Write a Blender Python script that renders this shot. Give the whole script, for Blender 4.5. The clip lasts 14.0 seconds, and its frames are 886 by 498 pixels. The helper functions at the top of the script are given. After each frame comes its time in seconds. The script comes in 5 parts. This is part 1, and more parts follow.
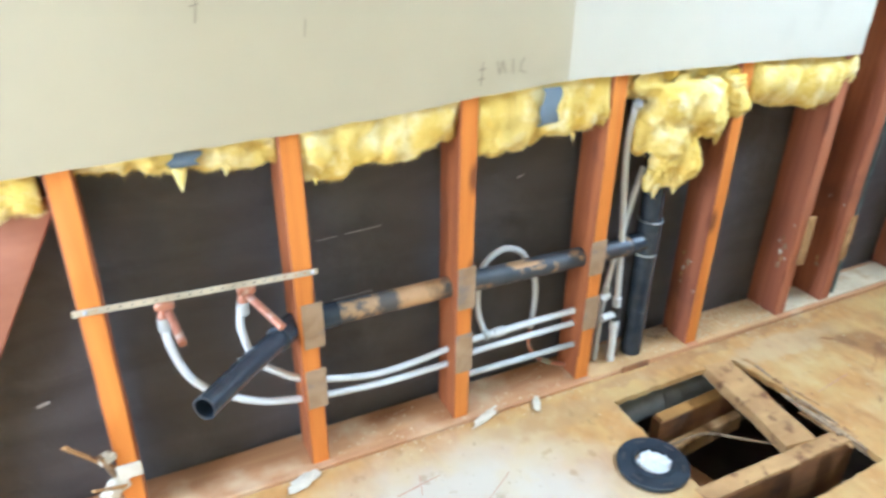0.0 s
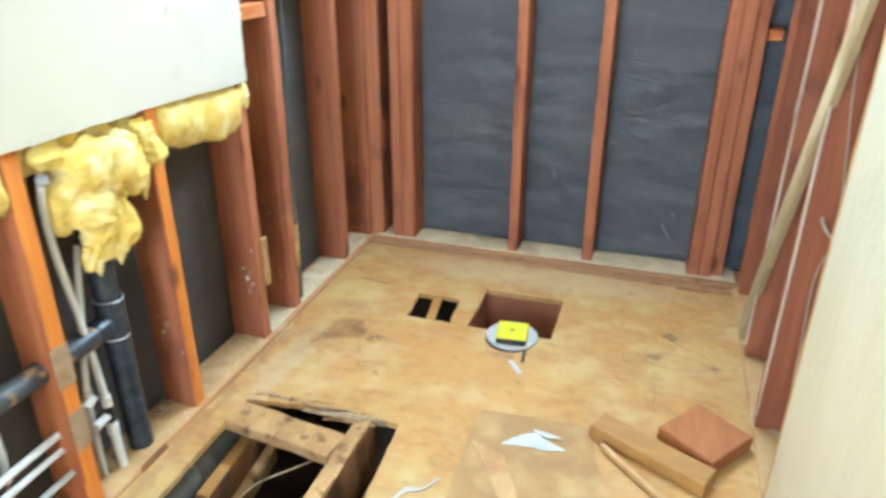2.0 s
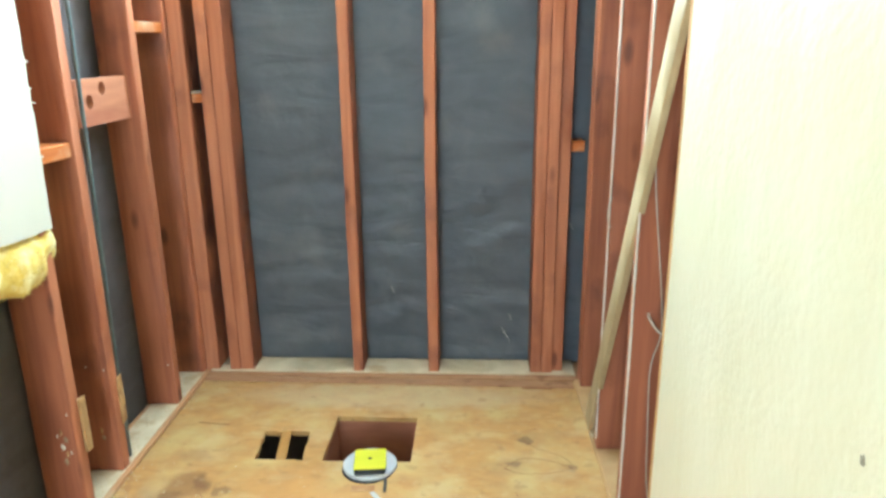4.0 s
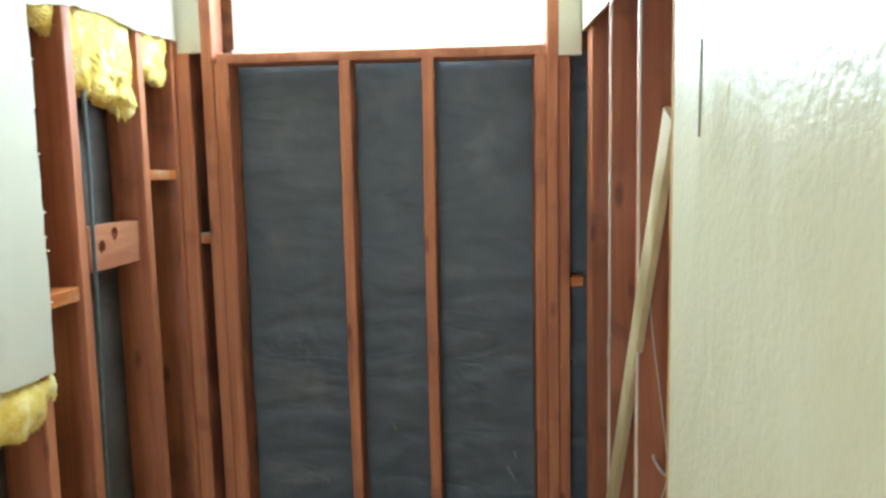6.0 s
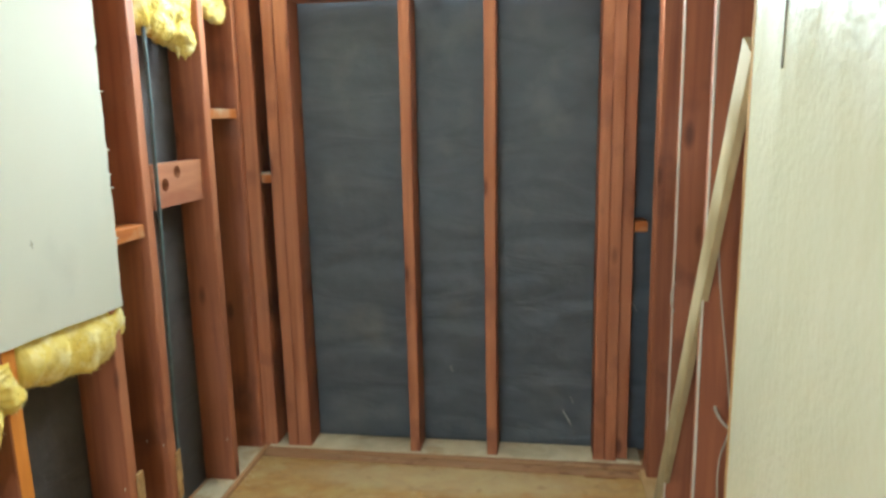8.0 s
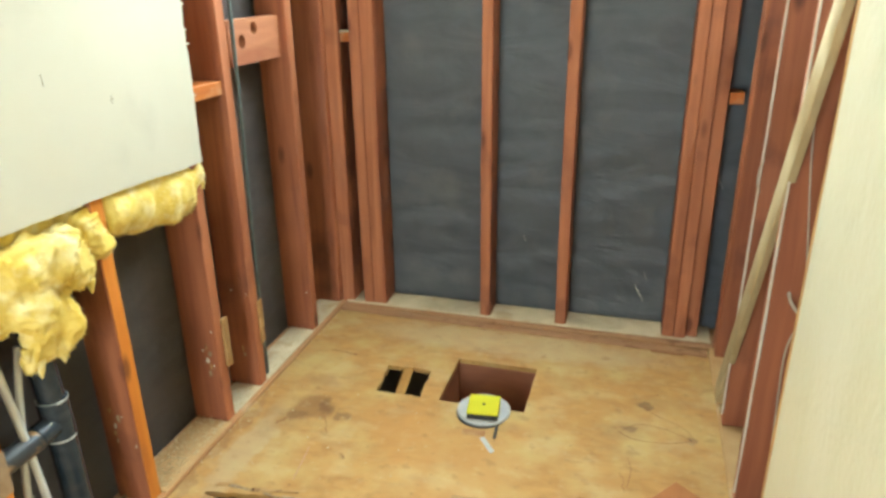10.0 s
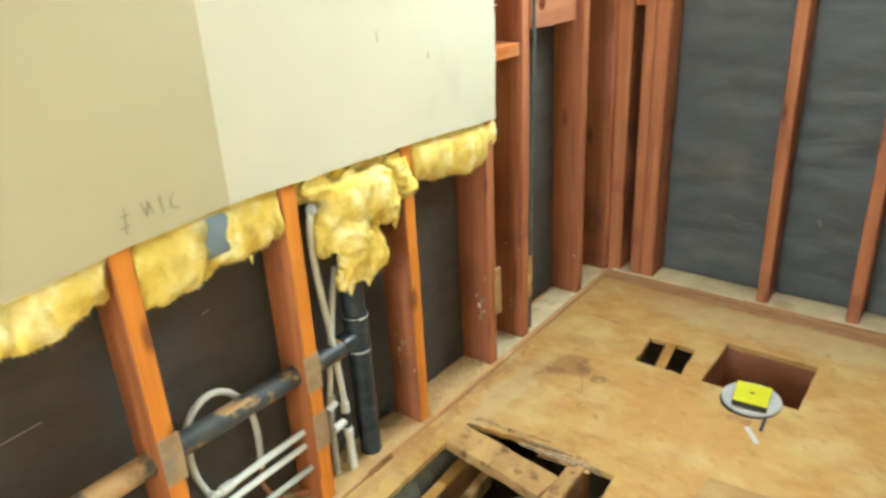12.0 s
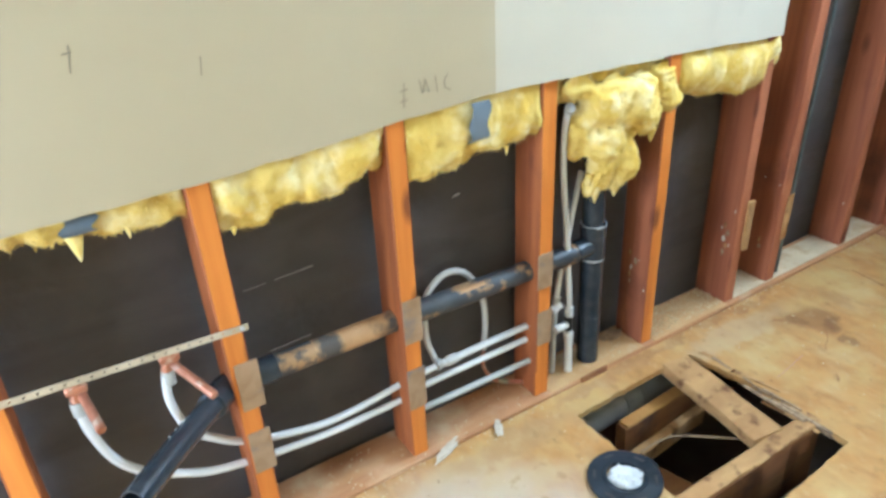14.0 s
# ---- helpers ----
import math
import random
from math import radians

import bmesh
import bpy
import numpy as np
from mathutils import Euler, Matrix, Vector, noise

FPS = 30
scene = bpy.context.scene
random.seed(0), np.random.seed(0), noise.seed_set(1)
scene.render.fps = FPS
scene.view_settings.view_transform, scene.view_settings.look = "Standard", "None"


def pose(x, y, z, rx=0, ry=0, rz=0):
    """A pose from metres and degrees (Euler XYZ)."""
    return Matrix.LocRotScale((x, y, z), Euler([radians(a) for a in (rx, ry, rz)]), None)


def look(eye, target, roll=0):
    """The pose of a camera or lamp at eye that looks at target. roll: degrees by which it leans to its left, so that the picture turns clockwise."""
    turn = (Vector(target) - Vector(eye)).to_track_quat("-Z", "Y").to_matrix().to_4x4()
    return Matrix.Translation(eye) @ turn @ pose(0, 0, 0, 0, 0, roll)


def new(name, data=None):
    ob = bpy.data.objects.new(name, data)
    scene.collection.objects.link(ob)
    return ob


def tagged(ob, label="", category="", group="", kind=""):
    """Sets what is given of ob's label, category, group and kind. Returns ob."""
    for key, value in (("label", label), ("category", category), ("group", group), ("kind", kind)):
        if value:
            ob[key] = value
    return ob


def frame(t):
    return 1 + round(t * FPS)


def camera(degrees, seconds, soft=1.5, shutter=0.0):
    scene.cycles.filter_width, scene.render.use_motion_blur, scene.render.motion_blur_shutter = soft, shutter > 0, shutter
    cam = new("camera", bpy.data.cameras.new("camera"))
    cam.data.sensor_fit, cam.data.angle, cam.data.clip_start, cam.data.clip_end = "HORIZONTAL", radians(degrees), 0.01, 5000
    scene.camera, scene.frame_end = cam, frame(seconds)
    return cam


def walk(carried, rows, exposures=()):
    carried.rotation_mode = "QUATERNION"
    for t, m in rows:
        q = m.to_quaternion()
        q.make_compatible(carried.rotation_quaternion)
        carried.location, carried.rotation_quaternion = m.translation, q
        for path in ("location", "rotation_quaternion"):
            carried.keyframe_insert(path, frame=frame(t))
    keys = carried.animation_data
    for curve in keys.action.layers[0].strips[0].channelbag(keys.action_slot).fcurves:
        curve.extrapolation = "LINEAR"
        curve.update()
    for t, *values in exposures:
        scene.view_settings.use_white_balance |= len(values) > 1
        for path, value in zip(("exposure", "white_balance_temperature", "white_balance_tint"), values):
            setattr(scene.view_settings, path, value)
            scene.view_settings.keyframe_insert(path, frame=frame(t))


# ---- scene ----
cam = camera(64.7, 14.0, soft=2.9, shutter=0.3)
PATH = [
    (0, (-2.829, -1.286, 1.307), (-2.058, 0.299, 0.362), 0.7),
    (0.5, (-2.809, -1.239, 1.323), (-1.731, 0.17, 0.401), 1.1),
    (1, (-2.803, -1.181, 1.322), (-1.432, -0.032, 0.429), 1.5),
    (1.5, (-2.772, -1.181, 1.324), (-1.195, -0.309, 0.458), 0.9),
    (2, (-2.729, -1.175, 1.299), (-0.995, -0.642, 0.456), 0.4),
    (2.5, (-2.684, -1.162, 1.302), (-0.884, -0.879, 0.479), -0.9),
    (3, (-2.688, -1.135, 1.321), (-0.848, -0.965, 0.556), -1.3),
    (3.5, (-2.683, -1.132, 1.327), (-0.802, -1.005, 0.661), -0.8),
    (4, (-2.681, -1.132, 1.347), (-0.766, -1.048, 0.777), -0.5),
    (4.2, (-2.678, -1.129, 1.37), (-0.752, -1.059, 0.838), -0.6),
    (6.3, (-2.703, -1.161, 1.39), (-0.717, -1.05, 1.187), -1.2),
    (6.5, (-2.697, -1.163, 1.386), (-0.714, -1.033, 1.167), -1.3),
    (7, (-2.684, -1.164, 1.379), (-0.709, -0.976, 1.127), -1.3),
    (7.2, (-2.681, -1.163, 1.375), (-0.71, -0.944, 1.112), -1.3),
    (9.5, (-2.625, -1.198, 1.39), (-0.78, -0.798, 0.729), -0.6),
    (10, (-2.626, -1.214, 1.378), (-0.837, -0.706, 0.641), -0.7),
    (10.5, (-2.651, -1.202, 1.375), (-0.92, -0.561, 0.607), -0.9),
    (11, (-2.669, -1.202, 1.367), (-1.007, -0.403, 0.592), -1.3),
    (11.5, (-2.683, -1.206, 1.363), (-1.122, -0.234, 0.577), -2.2),
    (12, (-2.701, -1.18, 1.357), (-1.254, -0.043, 0.572), -3.0),
    (12.5, (-2.718, -1.176, 1.365), (-1.414, 0.132, 0.597), -3.8),
    (13, (-2.729, -1.166, 1.371), (-1.573, 0.271, 0.596), -3.9),
    (13.5, (-2.745, -1.183, 1.34), (-1.724, 0.326, 0.516), -3.7),
    (14, (-2.764, -1.177, 1.318), (-1.848, 0.326, 0.368), -3.0),
]
EXPOSURES = [(0, 0.88, 4700, 5), (0.4, 0.88, 4900, 3), (1, 0.88, 5050, 0), (1.5, 0.93, 4950, 0), (3, 1.0, 5050, -3), (4.2, 0.97, 5100, -5), (6.3, 0.05, 5300, -5), (7.2, 0.05, 5300, -5), (9.3, 0.58, 5800, -4), (11, 0.70, 5750, -6), (13, 0.74, 6150, -6), (13.5, 0.66, 5700, -2), (14, 0.62, 4850, 3)]
walk(cam, [(t, look(eye, target, roll)) for t, eye, target, roll in PATH], EXPOSURES)

# ---- light ----
world = bpy.data.worlds.new("world")
scene.world = world
world.use_nodes = True
wn = world.node_tree
sky = wn.nodes.new("ShaderNodeTexSky")
sky.sky_type, sky.sun_disc, sky.sun_elevation, sky.sun_rotation = "NISHITA", False, radians(50), radians(250)
wn.links.new(sky.outputs[0], wn.nodes["Background"].inputs[0])
wn.nodes["Background"].inputs[1].default_value = 0.15


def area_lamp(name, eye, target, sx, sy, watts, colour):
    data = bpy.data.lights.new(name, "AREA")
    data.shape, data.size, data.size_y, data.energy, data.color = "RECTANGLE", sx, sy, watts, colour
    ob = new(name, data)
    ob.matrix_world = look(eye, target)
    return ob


area_lamp("window_daylight", (0.10, -0.81, 2.12), (-1.6, -0.81, 0.75), 1.16, 0.46, 52, (0.90, 0.96, 1.0))

# Fill lamp in an added, unseen doorway behind the camera.
area_lamp("rear_fill", (-4.36, -0.53, 1.05), (-0.8, -0.95, 0.95), 0.8, 1.9, 38, (0.97, 0.98, 1.0))

# ---- materials ----


def nodes_of(m):
    m.use_nodes = True
    nt = m.node_tree
    return nt, nt.nodes["Principled BSDF"]


def surface(name, c1, c2, scale=(8, 8, 8), rough=(0.6, 0.85), bump=0.15, fine=120, metal=0.0, spots=None, spot_scale=3.0,
            spot_edge=(0.55, 0.7), detail=6, distort=0.6, dist=0.002, knots=None):
    """Two colours mixed by a stretched noise, a second blotchy colour on top, fine relief."""
    m = bpy.data.materials.new(name)
    nt, p = nodes_of(m)
    N, L = nt.nodes.new, nt.links.new
    tc, oi = N("ShaderNodeTexCoord"), N("ShaderNodeObjectInfo")
    off = N("ShaderNodeVectorMath")
    off.operation = "MULTIPLY_ADD"
    L(oi.outputs["Random"], off.inputs[0])
    off.inputs[1].default_value = (7.3, 3.1, 5.7)
    L(tc.outputs["Object"], off.inputs[2])
    mp = N("ShaderNodeMapping")
    mp.inputs["Scale"].default_value = scale
    L(off.outputs[0], mp.inputs[0])
    n1 = N("ShaderNodeTexNoise")
    n1.inputs["Scale"].default_value, n1.inputs["Detail"].default_value, n1.inputs["Distortion"].default_value = 1.0, detail, distort
    L(mp.outputs[0], n1.inputs["Vector"])
    ramp = N("ShaderNodeValToRGB")
    ramp.color_ramp.elements[0].position, ramp.color_ramp.elements[1].position = 0.3, 0.7
    ramp.color_ramp.elements[0].color, ramp.color_ramp.elements[1].color = (*c1, 1), (*c2, 1)
    L(n1.outputs["Fac"], ramp.inputs[0])
    col = ramp.outputs[0]
    if spots:
        n2 = N("ShaderNodeTexNoise")
        n2.inputs["Scale"].default_value, n2.inputs["Detail"].default_value = spot_scale, 8
        L(off.outputs[0], n2.inputs["Vector"])
        mr = N("ShaderNodeMapRange")
        mr.inputs["From Min"].default_value, mr.inputs["From Max"].default_value = spot_edge
        L(n2.outputs["Fac"], mr.inputs["Value"])
        mx = N("ShaderNodeMix")
        mx.data_type = "RGBA"
        L(mr.outputs[0], mx.inputs["Factor"])
        L(col, mx.inputs["A"])
        mx.inputs["B"].default_value = (*spots, 1)
        col = mx.outputs["Result"]
    if knots:
        km = N("ShaderNodeMapping")
        km.inputs["Scale"].default_value = knots
        L(off.outputs[0], km.inputs[0])
        vo = N("ShaderNodeTexVoronoi")
        vo.inputs["Scale"].default_value = 1.0
        L(km.outputs[0], vo.inputs["Vector"])
        kr = N("ShaderNodeMapRange")
        kr.inputs["From Min"].default_value, kr.inputs["From Max"].default_value = 0.07, 0.17
        kr.inputs["To Min"].default_value, kr.inputs["To Max"].default_value = 0.75, 0.0
        L(vo.outputs["Distance"], kr.inputs["Value"])
        mk = N("ShaderNodeMix")
        mk.data_type = "RGBA"
        L(kr.outputs[0], mk.inputs["Factor"])
        L(col, mk.inputs["A"])
        mk.inputs["B"].default_value = (0.10, 0.032, 0.018, 1)
        col = mk.outputs["Result"]
    L(col, p.inputs["Base Color"])
    rr = N("ShaderNodeMapRange")
    rr.inputs["To Min"].default_value, rr.inputs["To Max"].default_value = rough
    L(n1.outputs["Fac"], rr.inputs["Value"])
    L(rr.outputs[0], p.inputs["Roughness"])
    p.inputs["Metallic"].default_value = metal
    if rough[1] > 0.7:
        p.inputs["Specular IOR Level"].default_value = 0.28
    n3 = N("ShaderNodeTexNoise")
    n3.inputs["Scale"].default_value, n3.inputs["Detail"].default_value = fine, 4
    L(off.outputs[0], n3.inputs["Vector"])
    ad = N("ShaderNodeMath")
    ad.operation = "MULTIPLY_ADD"
    L(n3.outputs["Fac"], ad.inputs[0])
    ad.inputs[1].default_value = 0.5
    L(n1.outputs["Fac"], ad.inputs[2])
    bp = N("ShaderNodeBump")
    bp.inputs["Strength"].default_value, bp.inputs["Distance"].default_value = bump, dist
    L(ad.outputs[0], bp.inputs["Height"])
    L(bp.outputs[0], p.inputs["Normal"])
    return m


RED1, RED2, REDK = (0.36, 0.100, 0.021), (0.56, 0.180, 0.032), (0.17, 0.055, 0.028)
# Stud sides darker, nailing edges brighter: fall of light put into the wood colours.
wood_z = surface("shaded_redwood_upright", (0.225, 0.064, 0.021), (0.37, 0.120, 0.033), (34, 34, 1.8), (0.5, 0.75), 0.3, 90, spots=REDK, spot_scale=5, spot_edge=(0.58, 0.8), knots=(9, 9, 3.4))
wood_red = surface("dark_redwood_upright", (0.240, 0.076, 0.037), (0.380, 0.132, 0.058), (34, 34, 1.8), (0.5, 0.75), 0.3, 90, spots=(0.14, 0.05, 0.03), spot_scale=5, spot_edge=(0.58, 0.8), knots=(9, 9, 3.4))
wood_edge = surface("lit_redwood_edge", (0.54, 0.165, 0.022), (0.69, 0.255, 0.036), (34, 34, 1.8), (0.5, 0.75), 0.3, 90, spots=(0.36, 0.13, 0.05), spot_scale=5, spot_edge=(0.58, 0.8), knots=(9, 9, 3.4))
wood_rose = surface("lit_rosy_redwood_edge", (0.33, 0.115, 0.052), (0.48, 0.188, 0.086), (34, 34, 1.8), (0.5, 0.75), 0.3, 90, spots=(0.22, 0.08, 0.045), spot_scale=5, spot_edge=(0.58, 0.8), knots=(9, 9, 3.4))
wood_x = surface("redwood_along", RED1, RED2, (1.6, 30, 30), (0.5, 0.75), 0.25, 90, spots=(0.50, 0.36, 0.22), spot_scale=6, spot_edge=(0.5, 0.68))
wood_y = surface("redwood_across", RED1, RED2, (30, 1.6, 30), (0.5, 0.75), 0.25, 90, spots=(0.50, 0.36, 0.22), spot_scale=6, spot_edge=(0.5, 0.68))
plate_pale = surface("dusty_plate", (0.55, 0.45, 0.285), (0.70, 0.59, 0.39), (12, 12, 12), (0.7, 0.9), 0.3, 150, spots=(0.50, 0.35, 0.19), spot_scale=9)
plate_tan = surface("tan_plate", (0.45, 0.265, 0.105), (0.57, 0.37, 0.165), (9, 9, 9), (0.7, 0.9), 0.3, 120, spots=(0.60, 0.50, 0.34), spot_scale=7)
plate_red = surface("dusty_red_plate", (0.385, 0.180, 0.075), (0.52, 0.285, 0.125), (3, 24, 24), (0.6, 0.85), 0.35, 120, spots=(0.57, 0.40, 0.23), spot_scale=9, spot_edge=(0.50, 0.72))
edge_red = surface("red_plate_edge", (0.34, 0.12, 0.06), (0.46, 0.20, 0.10), (3, 20, 20), (0.6, 0.8), 0.3, 120)
batten_brown = surface("brown_batten", (0.33, 0.165, 0.075), (0.45, 0.25, 0.12), (20, 3, 20), (0.6, 0.85), 0.4, 120, spots=(0.24, 0.11, 0.05), spot_scale=11)
pale_wood = surface("pale_lumber", (0.46, 0.27, 0.11), (0.62, 0.40, 0.18), (3, 30, 30), (0.55, 0.8), 0.25, 100, spots=(0.36, 0.17, 0.06), spot_scale=5)
grey_strip = surface("weathered_strip", (0.36, 0.265, 0.13), (0.50, 0.385, 0.205), (20, 20, 2), (0.55, 0.75), 0.2, 90)
dark_wood = surface("underfloor_wood", (0.22, 0.095, 0.036), (0.36, 0.165, 0.058), (4, 20, 20), (0.6, 0.85), 0.3, 90, spots=(0.10, 0.05, 0.03), spot_scale=6)
rotten = surface("rotten_board", (0.34, 0.185, 0.068), (0.53, 0.325, 0.13), (8, 14, 14), (0.65, 0.9), 0.6, 90, spots=(0.17, 0.08, 0.035), spot_scale=24, spot_edge=(0.54, 0.70), dist=0.005)
orange_timber = surface("orange_timber", (0.34, 0.168, 0.042), (0.45, 0.240, 0.064), (24, 5, 24), (0.5, 0.75), 0.25, 100)
box_wood = surface("box_wood", (0.28, 0.11, 0.06), (0.38, 0.16, 0.085), (5, 5, 16), (0.6, 0.8), 0.2, 90)
felt = surface("black_felt_paper", (0.168, 0.176, 0.192), (0.215, 0.222, 0.240), (2.4, 2.4, 7), (0.36, 0.58), 0.50, 16, spots=(0.29, 0.29, 0.285), spot_scale=3, spot_edge=(0.54, 0.74), dist=0.016, detail=3, distort=1.6)
sheath_felt = surface("brown_black_felt_paper", (0.150, 0.132, 0.122), (0.195, 0.175, 0.165), (2.4, 2.4, 9), (0.55, 0.75), 0.6, 22, spots=(0.215, 0.195, 0.18), spot_scale=5, spot_edge=(0.54, 0.74), dist=0.010, detail=4, distort=1.2)
scratch = surface("pale_scuff", (0.45, 0.42, 0.38), (0.6, 0.57, 0.52), rough=(0.7, 0.9))
paint_beige = surface("beige_wall_paint", (0.405, 0.338, 0.210), (0.44, 0.372, 0.238), (1.5, 1.5, 1.5), (0.42, 0.55), 0.12, 70, dist=0.003)
paint_white = surface("cream_wall_paint", (0.52, 0.478, 0.368), (0.57, 0.525, 0.412), (1.5, 1.5, 1.5), (0.68, 0.85), 0.12, 70, dist=0.003, spots=(0.50, 0.46, 0.36), spot_scale=4, spot_edge=(0.6, 0.75))
paint_texture = surface("roller_textured_paint", (0.65, 0.585, 0.385), (0.71, 0.645, 0.455), (9, 9, 2.2), (0.17, 0.50), 0.6, 62, dist=0.007)
ceiling_paint = surface("ceiling_paint", (0.76, 0.75, 0.71), (0.81, 0.80, 0.76), (2, 2, 2), (0.7, 0.85), 0.1)
gypsum = surface("gypsum_edge", (0.60, 0.53, 0.41), (0.72, 0.66, 0.54), (20, 20, 20), (0.8, 0.95), 0.4)
brown_edge = surface("brown_paper_edge", (0.45, 0.24, 0.08), (0.58, 0.34, 0.13), (20, 20, 20), (0.8, 0.95), 0.4)
fluff = surface("yellow_glass_wool", (0.64, 0.42, 0.055), (0.80, 0.63, 0.19), (11, 11, 11), (0.9, 1.0), 0.85, 85, spots=(0.87, 0.77, 0.42), spot_scale=18, spot_edge=(0.48, 0.72), dist=0.007)
kraft = surface("grey_facing_strip", (0.09, 0.11, 0.13), (0.16, 0.19, 0.22), (12, 12, 4), (0.4, 0.6), 0.3)
abs_black = surface("black_plastic_pipe", (0.018, 0.024, 0.032), (0.040, 0.050, 0.062), (6, 20, 20), (0.16, 0.32), 0.06, 90, spots=(0.05, 0.05, 0.05), spot_scale=7, spot_edge=(0.62, 0.85))
abs_dusty = surface("dusty_black_pipe", (0.22, 0.21, 0.185), (0.40, 0.375, 0.32), (8, 8, 8), (0.5, 0.75), 0.15, 90)
abs_rust = surface("overpainted_pipe", (0.36, 0.19, 0.07), (0.48, 0.29, 0.13), (10, 10, 10), (0.5, 0.7), 0.25, 90, spots=(0.075, 0.065, 0.055), spot_scale=13, spot_edge=(0.50, 0.62))
abs_smear = surface("smeared_black_pipe", (0.03, 0.034, 0.04), (0.07, 0.075, 0.08), (8, 8, 8), (0.35, 0.6), 0.2, 90, spots=(0.36, 0.22, 0.10), spot_scale=20, spot_edge=(0.55, 0.64))
pex = surface("white_plastic_pipe", (0.66, 0.66, 0.64), (0.78, 0.78, 0.76), (10, 10, 10), (0.35, 0.5), 0.05, 90)
cpvc = surface("grey_plastic_pipe", (0.42, 0.43, 0.40), (0.56, 0.56, 0.52), (10, 10, 10), (0.4, 0.6), 0.1, 90)
copper = surface("tarnished_copper", (0.40, 0.17, 0.10), (0.66, 0.32, 0.20), (40, 40, 40), (0.3, 0.6), 0.25, 120, metal=0.6, spots=(0.62, 0.47, 0.36), spot_scale=45, spot_edge=(0.56, 0.68))
verdigris = surface("green_copper", (0.22, 0.30, 0.20), (0.40, 0.32, 0.20), (25, 25, 25), (0.5, 0.7), 0.2, 120, metal=0.3)
rust_plate = surface("rusty_steel_plate", (0.30, 0.19, 0.10), (0.42, 0.29, 0.17), (22, 22, 22), (0.5, 0.75), 0.25, 140, metal=0.15, spots=(0.24, 0.20, 0.17), spot_scale=14)
strap_metal = surface("galvanised_strap", (0.50, 0.43, 0.30), (0.66, 0.58, 0.43), (18, 18, 18), (0.4, 0.6), 0.2, 120, metal=0.35)
steel = surface("dull_steel", (0.45, 0.45, 0.46), (0.6, 0.6, 0.6), (18, 18, 18), (0.35, 0.5), 0.1, 120, metal=0.9)
rag = surface("white_rag", (0.62, 0.62, 0.61), (0.74, 0.74, 0.73), (20, 20, 20), (0.85, 0.95), 0.3, 150)
plaster = surface("plaster_chip", (0.50, 0.43, 0.31), (0.68, 0.61, 0.48), (40, 40, 40), (0.85, 0.95), 0.4, 150)
splint = surface("torn_wood", (0.20, 0.125, 0.07), (0.46, 0.33, 0.19), (8, 60, 30), (0.7, 0.9), 0.5, 120)
yellow = surface("yellow_plastic", (0.62, 0.57, 0.008), (0.69, 0.63, 0.014), (8, 8, 8), (0.4, 0.5), 0.05)
black_rubber = surface("black_rubber", (0.015, 0.015, 0.016), (0.03, 0.03, 0.03), (20, 20, 20), (0.5, 0.7), 0.1)
white_plastic = surface("dusty_white_plastic", (0.46, 0.45, 0.43), (0.58, 0.57, 0.55), (14, 14, 14), (0.4, 0.6), 0.08)
block_red = surface("red_brown_block", (0.34, 0.125, 0.037), (0.43, 0.168, 0.052), (5, 30, 30), (0.55, 0.75), 0.15, 140)
cardboard = surface("brown_board", (0.34, 0.195, 0.078), (0.44, 0.265, 0.105), (9, 9, 9), (0.75, 0.9), 0.25, 90, spots=(0.50, 0.34, 0.15), spot_scale=9, spot_edge=(0.5, 0.72))
pencil = surface("pencil_line", (0.20, 0.165, 0.11), (0.29, 0.245, 0.165), rough=(0.5, 0.7))
red_mark = surface("faint_red_marker", (0.42, 0.22, 0.14), (0.52, 0.30, 0.20), rough=(0.6, 0.8))
cable_white = surface("white_cable", (0.42, 0.34, 0.25), (0.54, 0.45, 0.34), (20, 20, 20), (0.5, 0.65), 0.05)
cable_grey = surface("blue_grey_cable", (0.09, 0.12, 0.12), (0.15, 0.19, 0.185), (20, 20, 20), (0.4, 0.6), 0.05)
soil = surface("crawl_space_soil", (0.15, 0.11, 0.07), (0.24, 0.18, 0.12), (6, 6, 6), (0.9, 1.0), 0.8, 40)
white_frame = surface("white_window_frame", (0.72, 0.72, 0.72), (0.8, 0.8, 0.8), (6, 6, 6), (0.35, 0.5), 0.05)
saw = surface("sawdust_crumb", (0.52, 0.38, 0.20), (0.72, 0.58, 0.36), (60, 60, 60), (0.9, 1.0), 0.2)

glass = bpy.data.materials.new("window_glass")
gnt, gp = nodes_of(glass)
gp.inputs["Transmission Weight"].default_value, gp.inputs["Roughness"].default_value, gp.inputs["IOR"].default_value = 1.0, 0.02, 1.45

daylight = bpy.data.materials.new("overcast_sky")
dnt, dp = nodes_of(daylight)
dp.inputs["Emission Color"].default_value, dp.inputs["Emission Strength"].default_value = (0.95, 0.98, 1.0, 1), 6.0


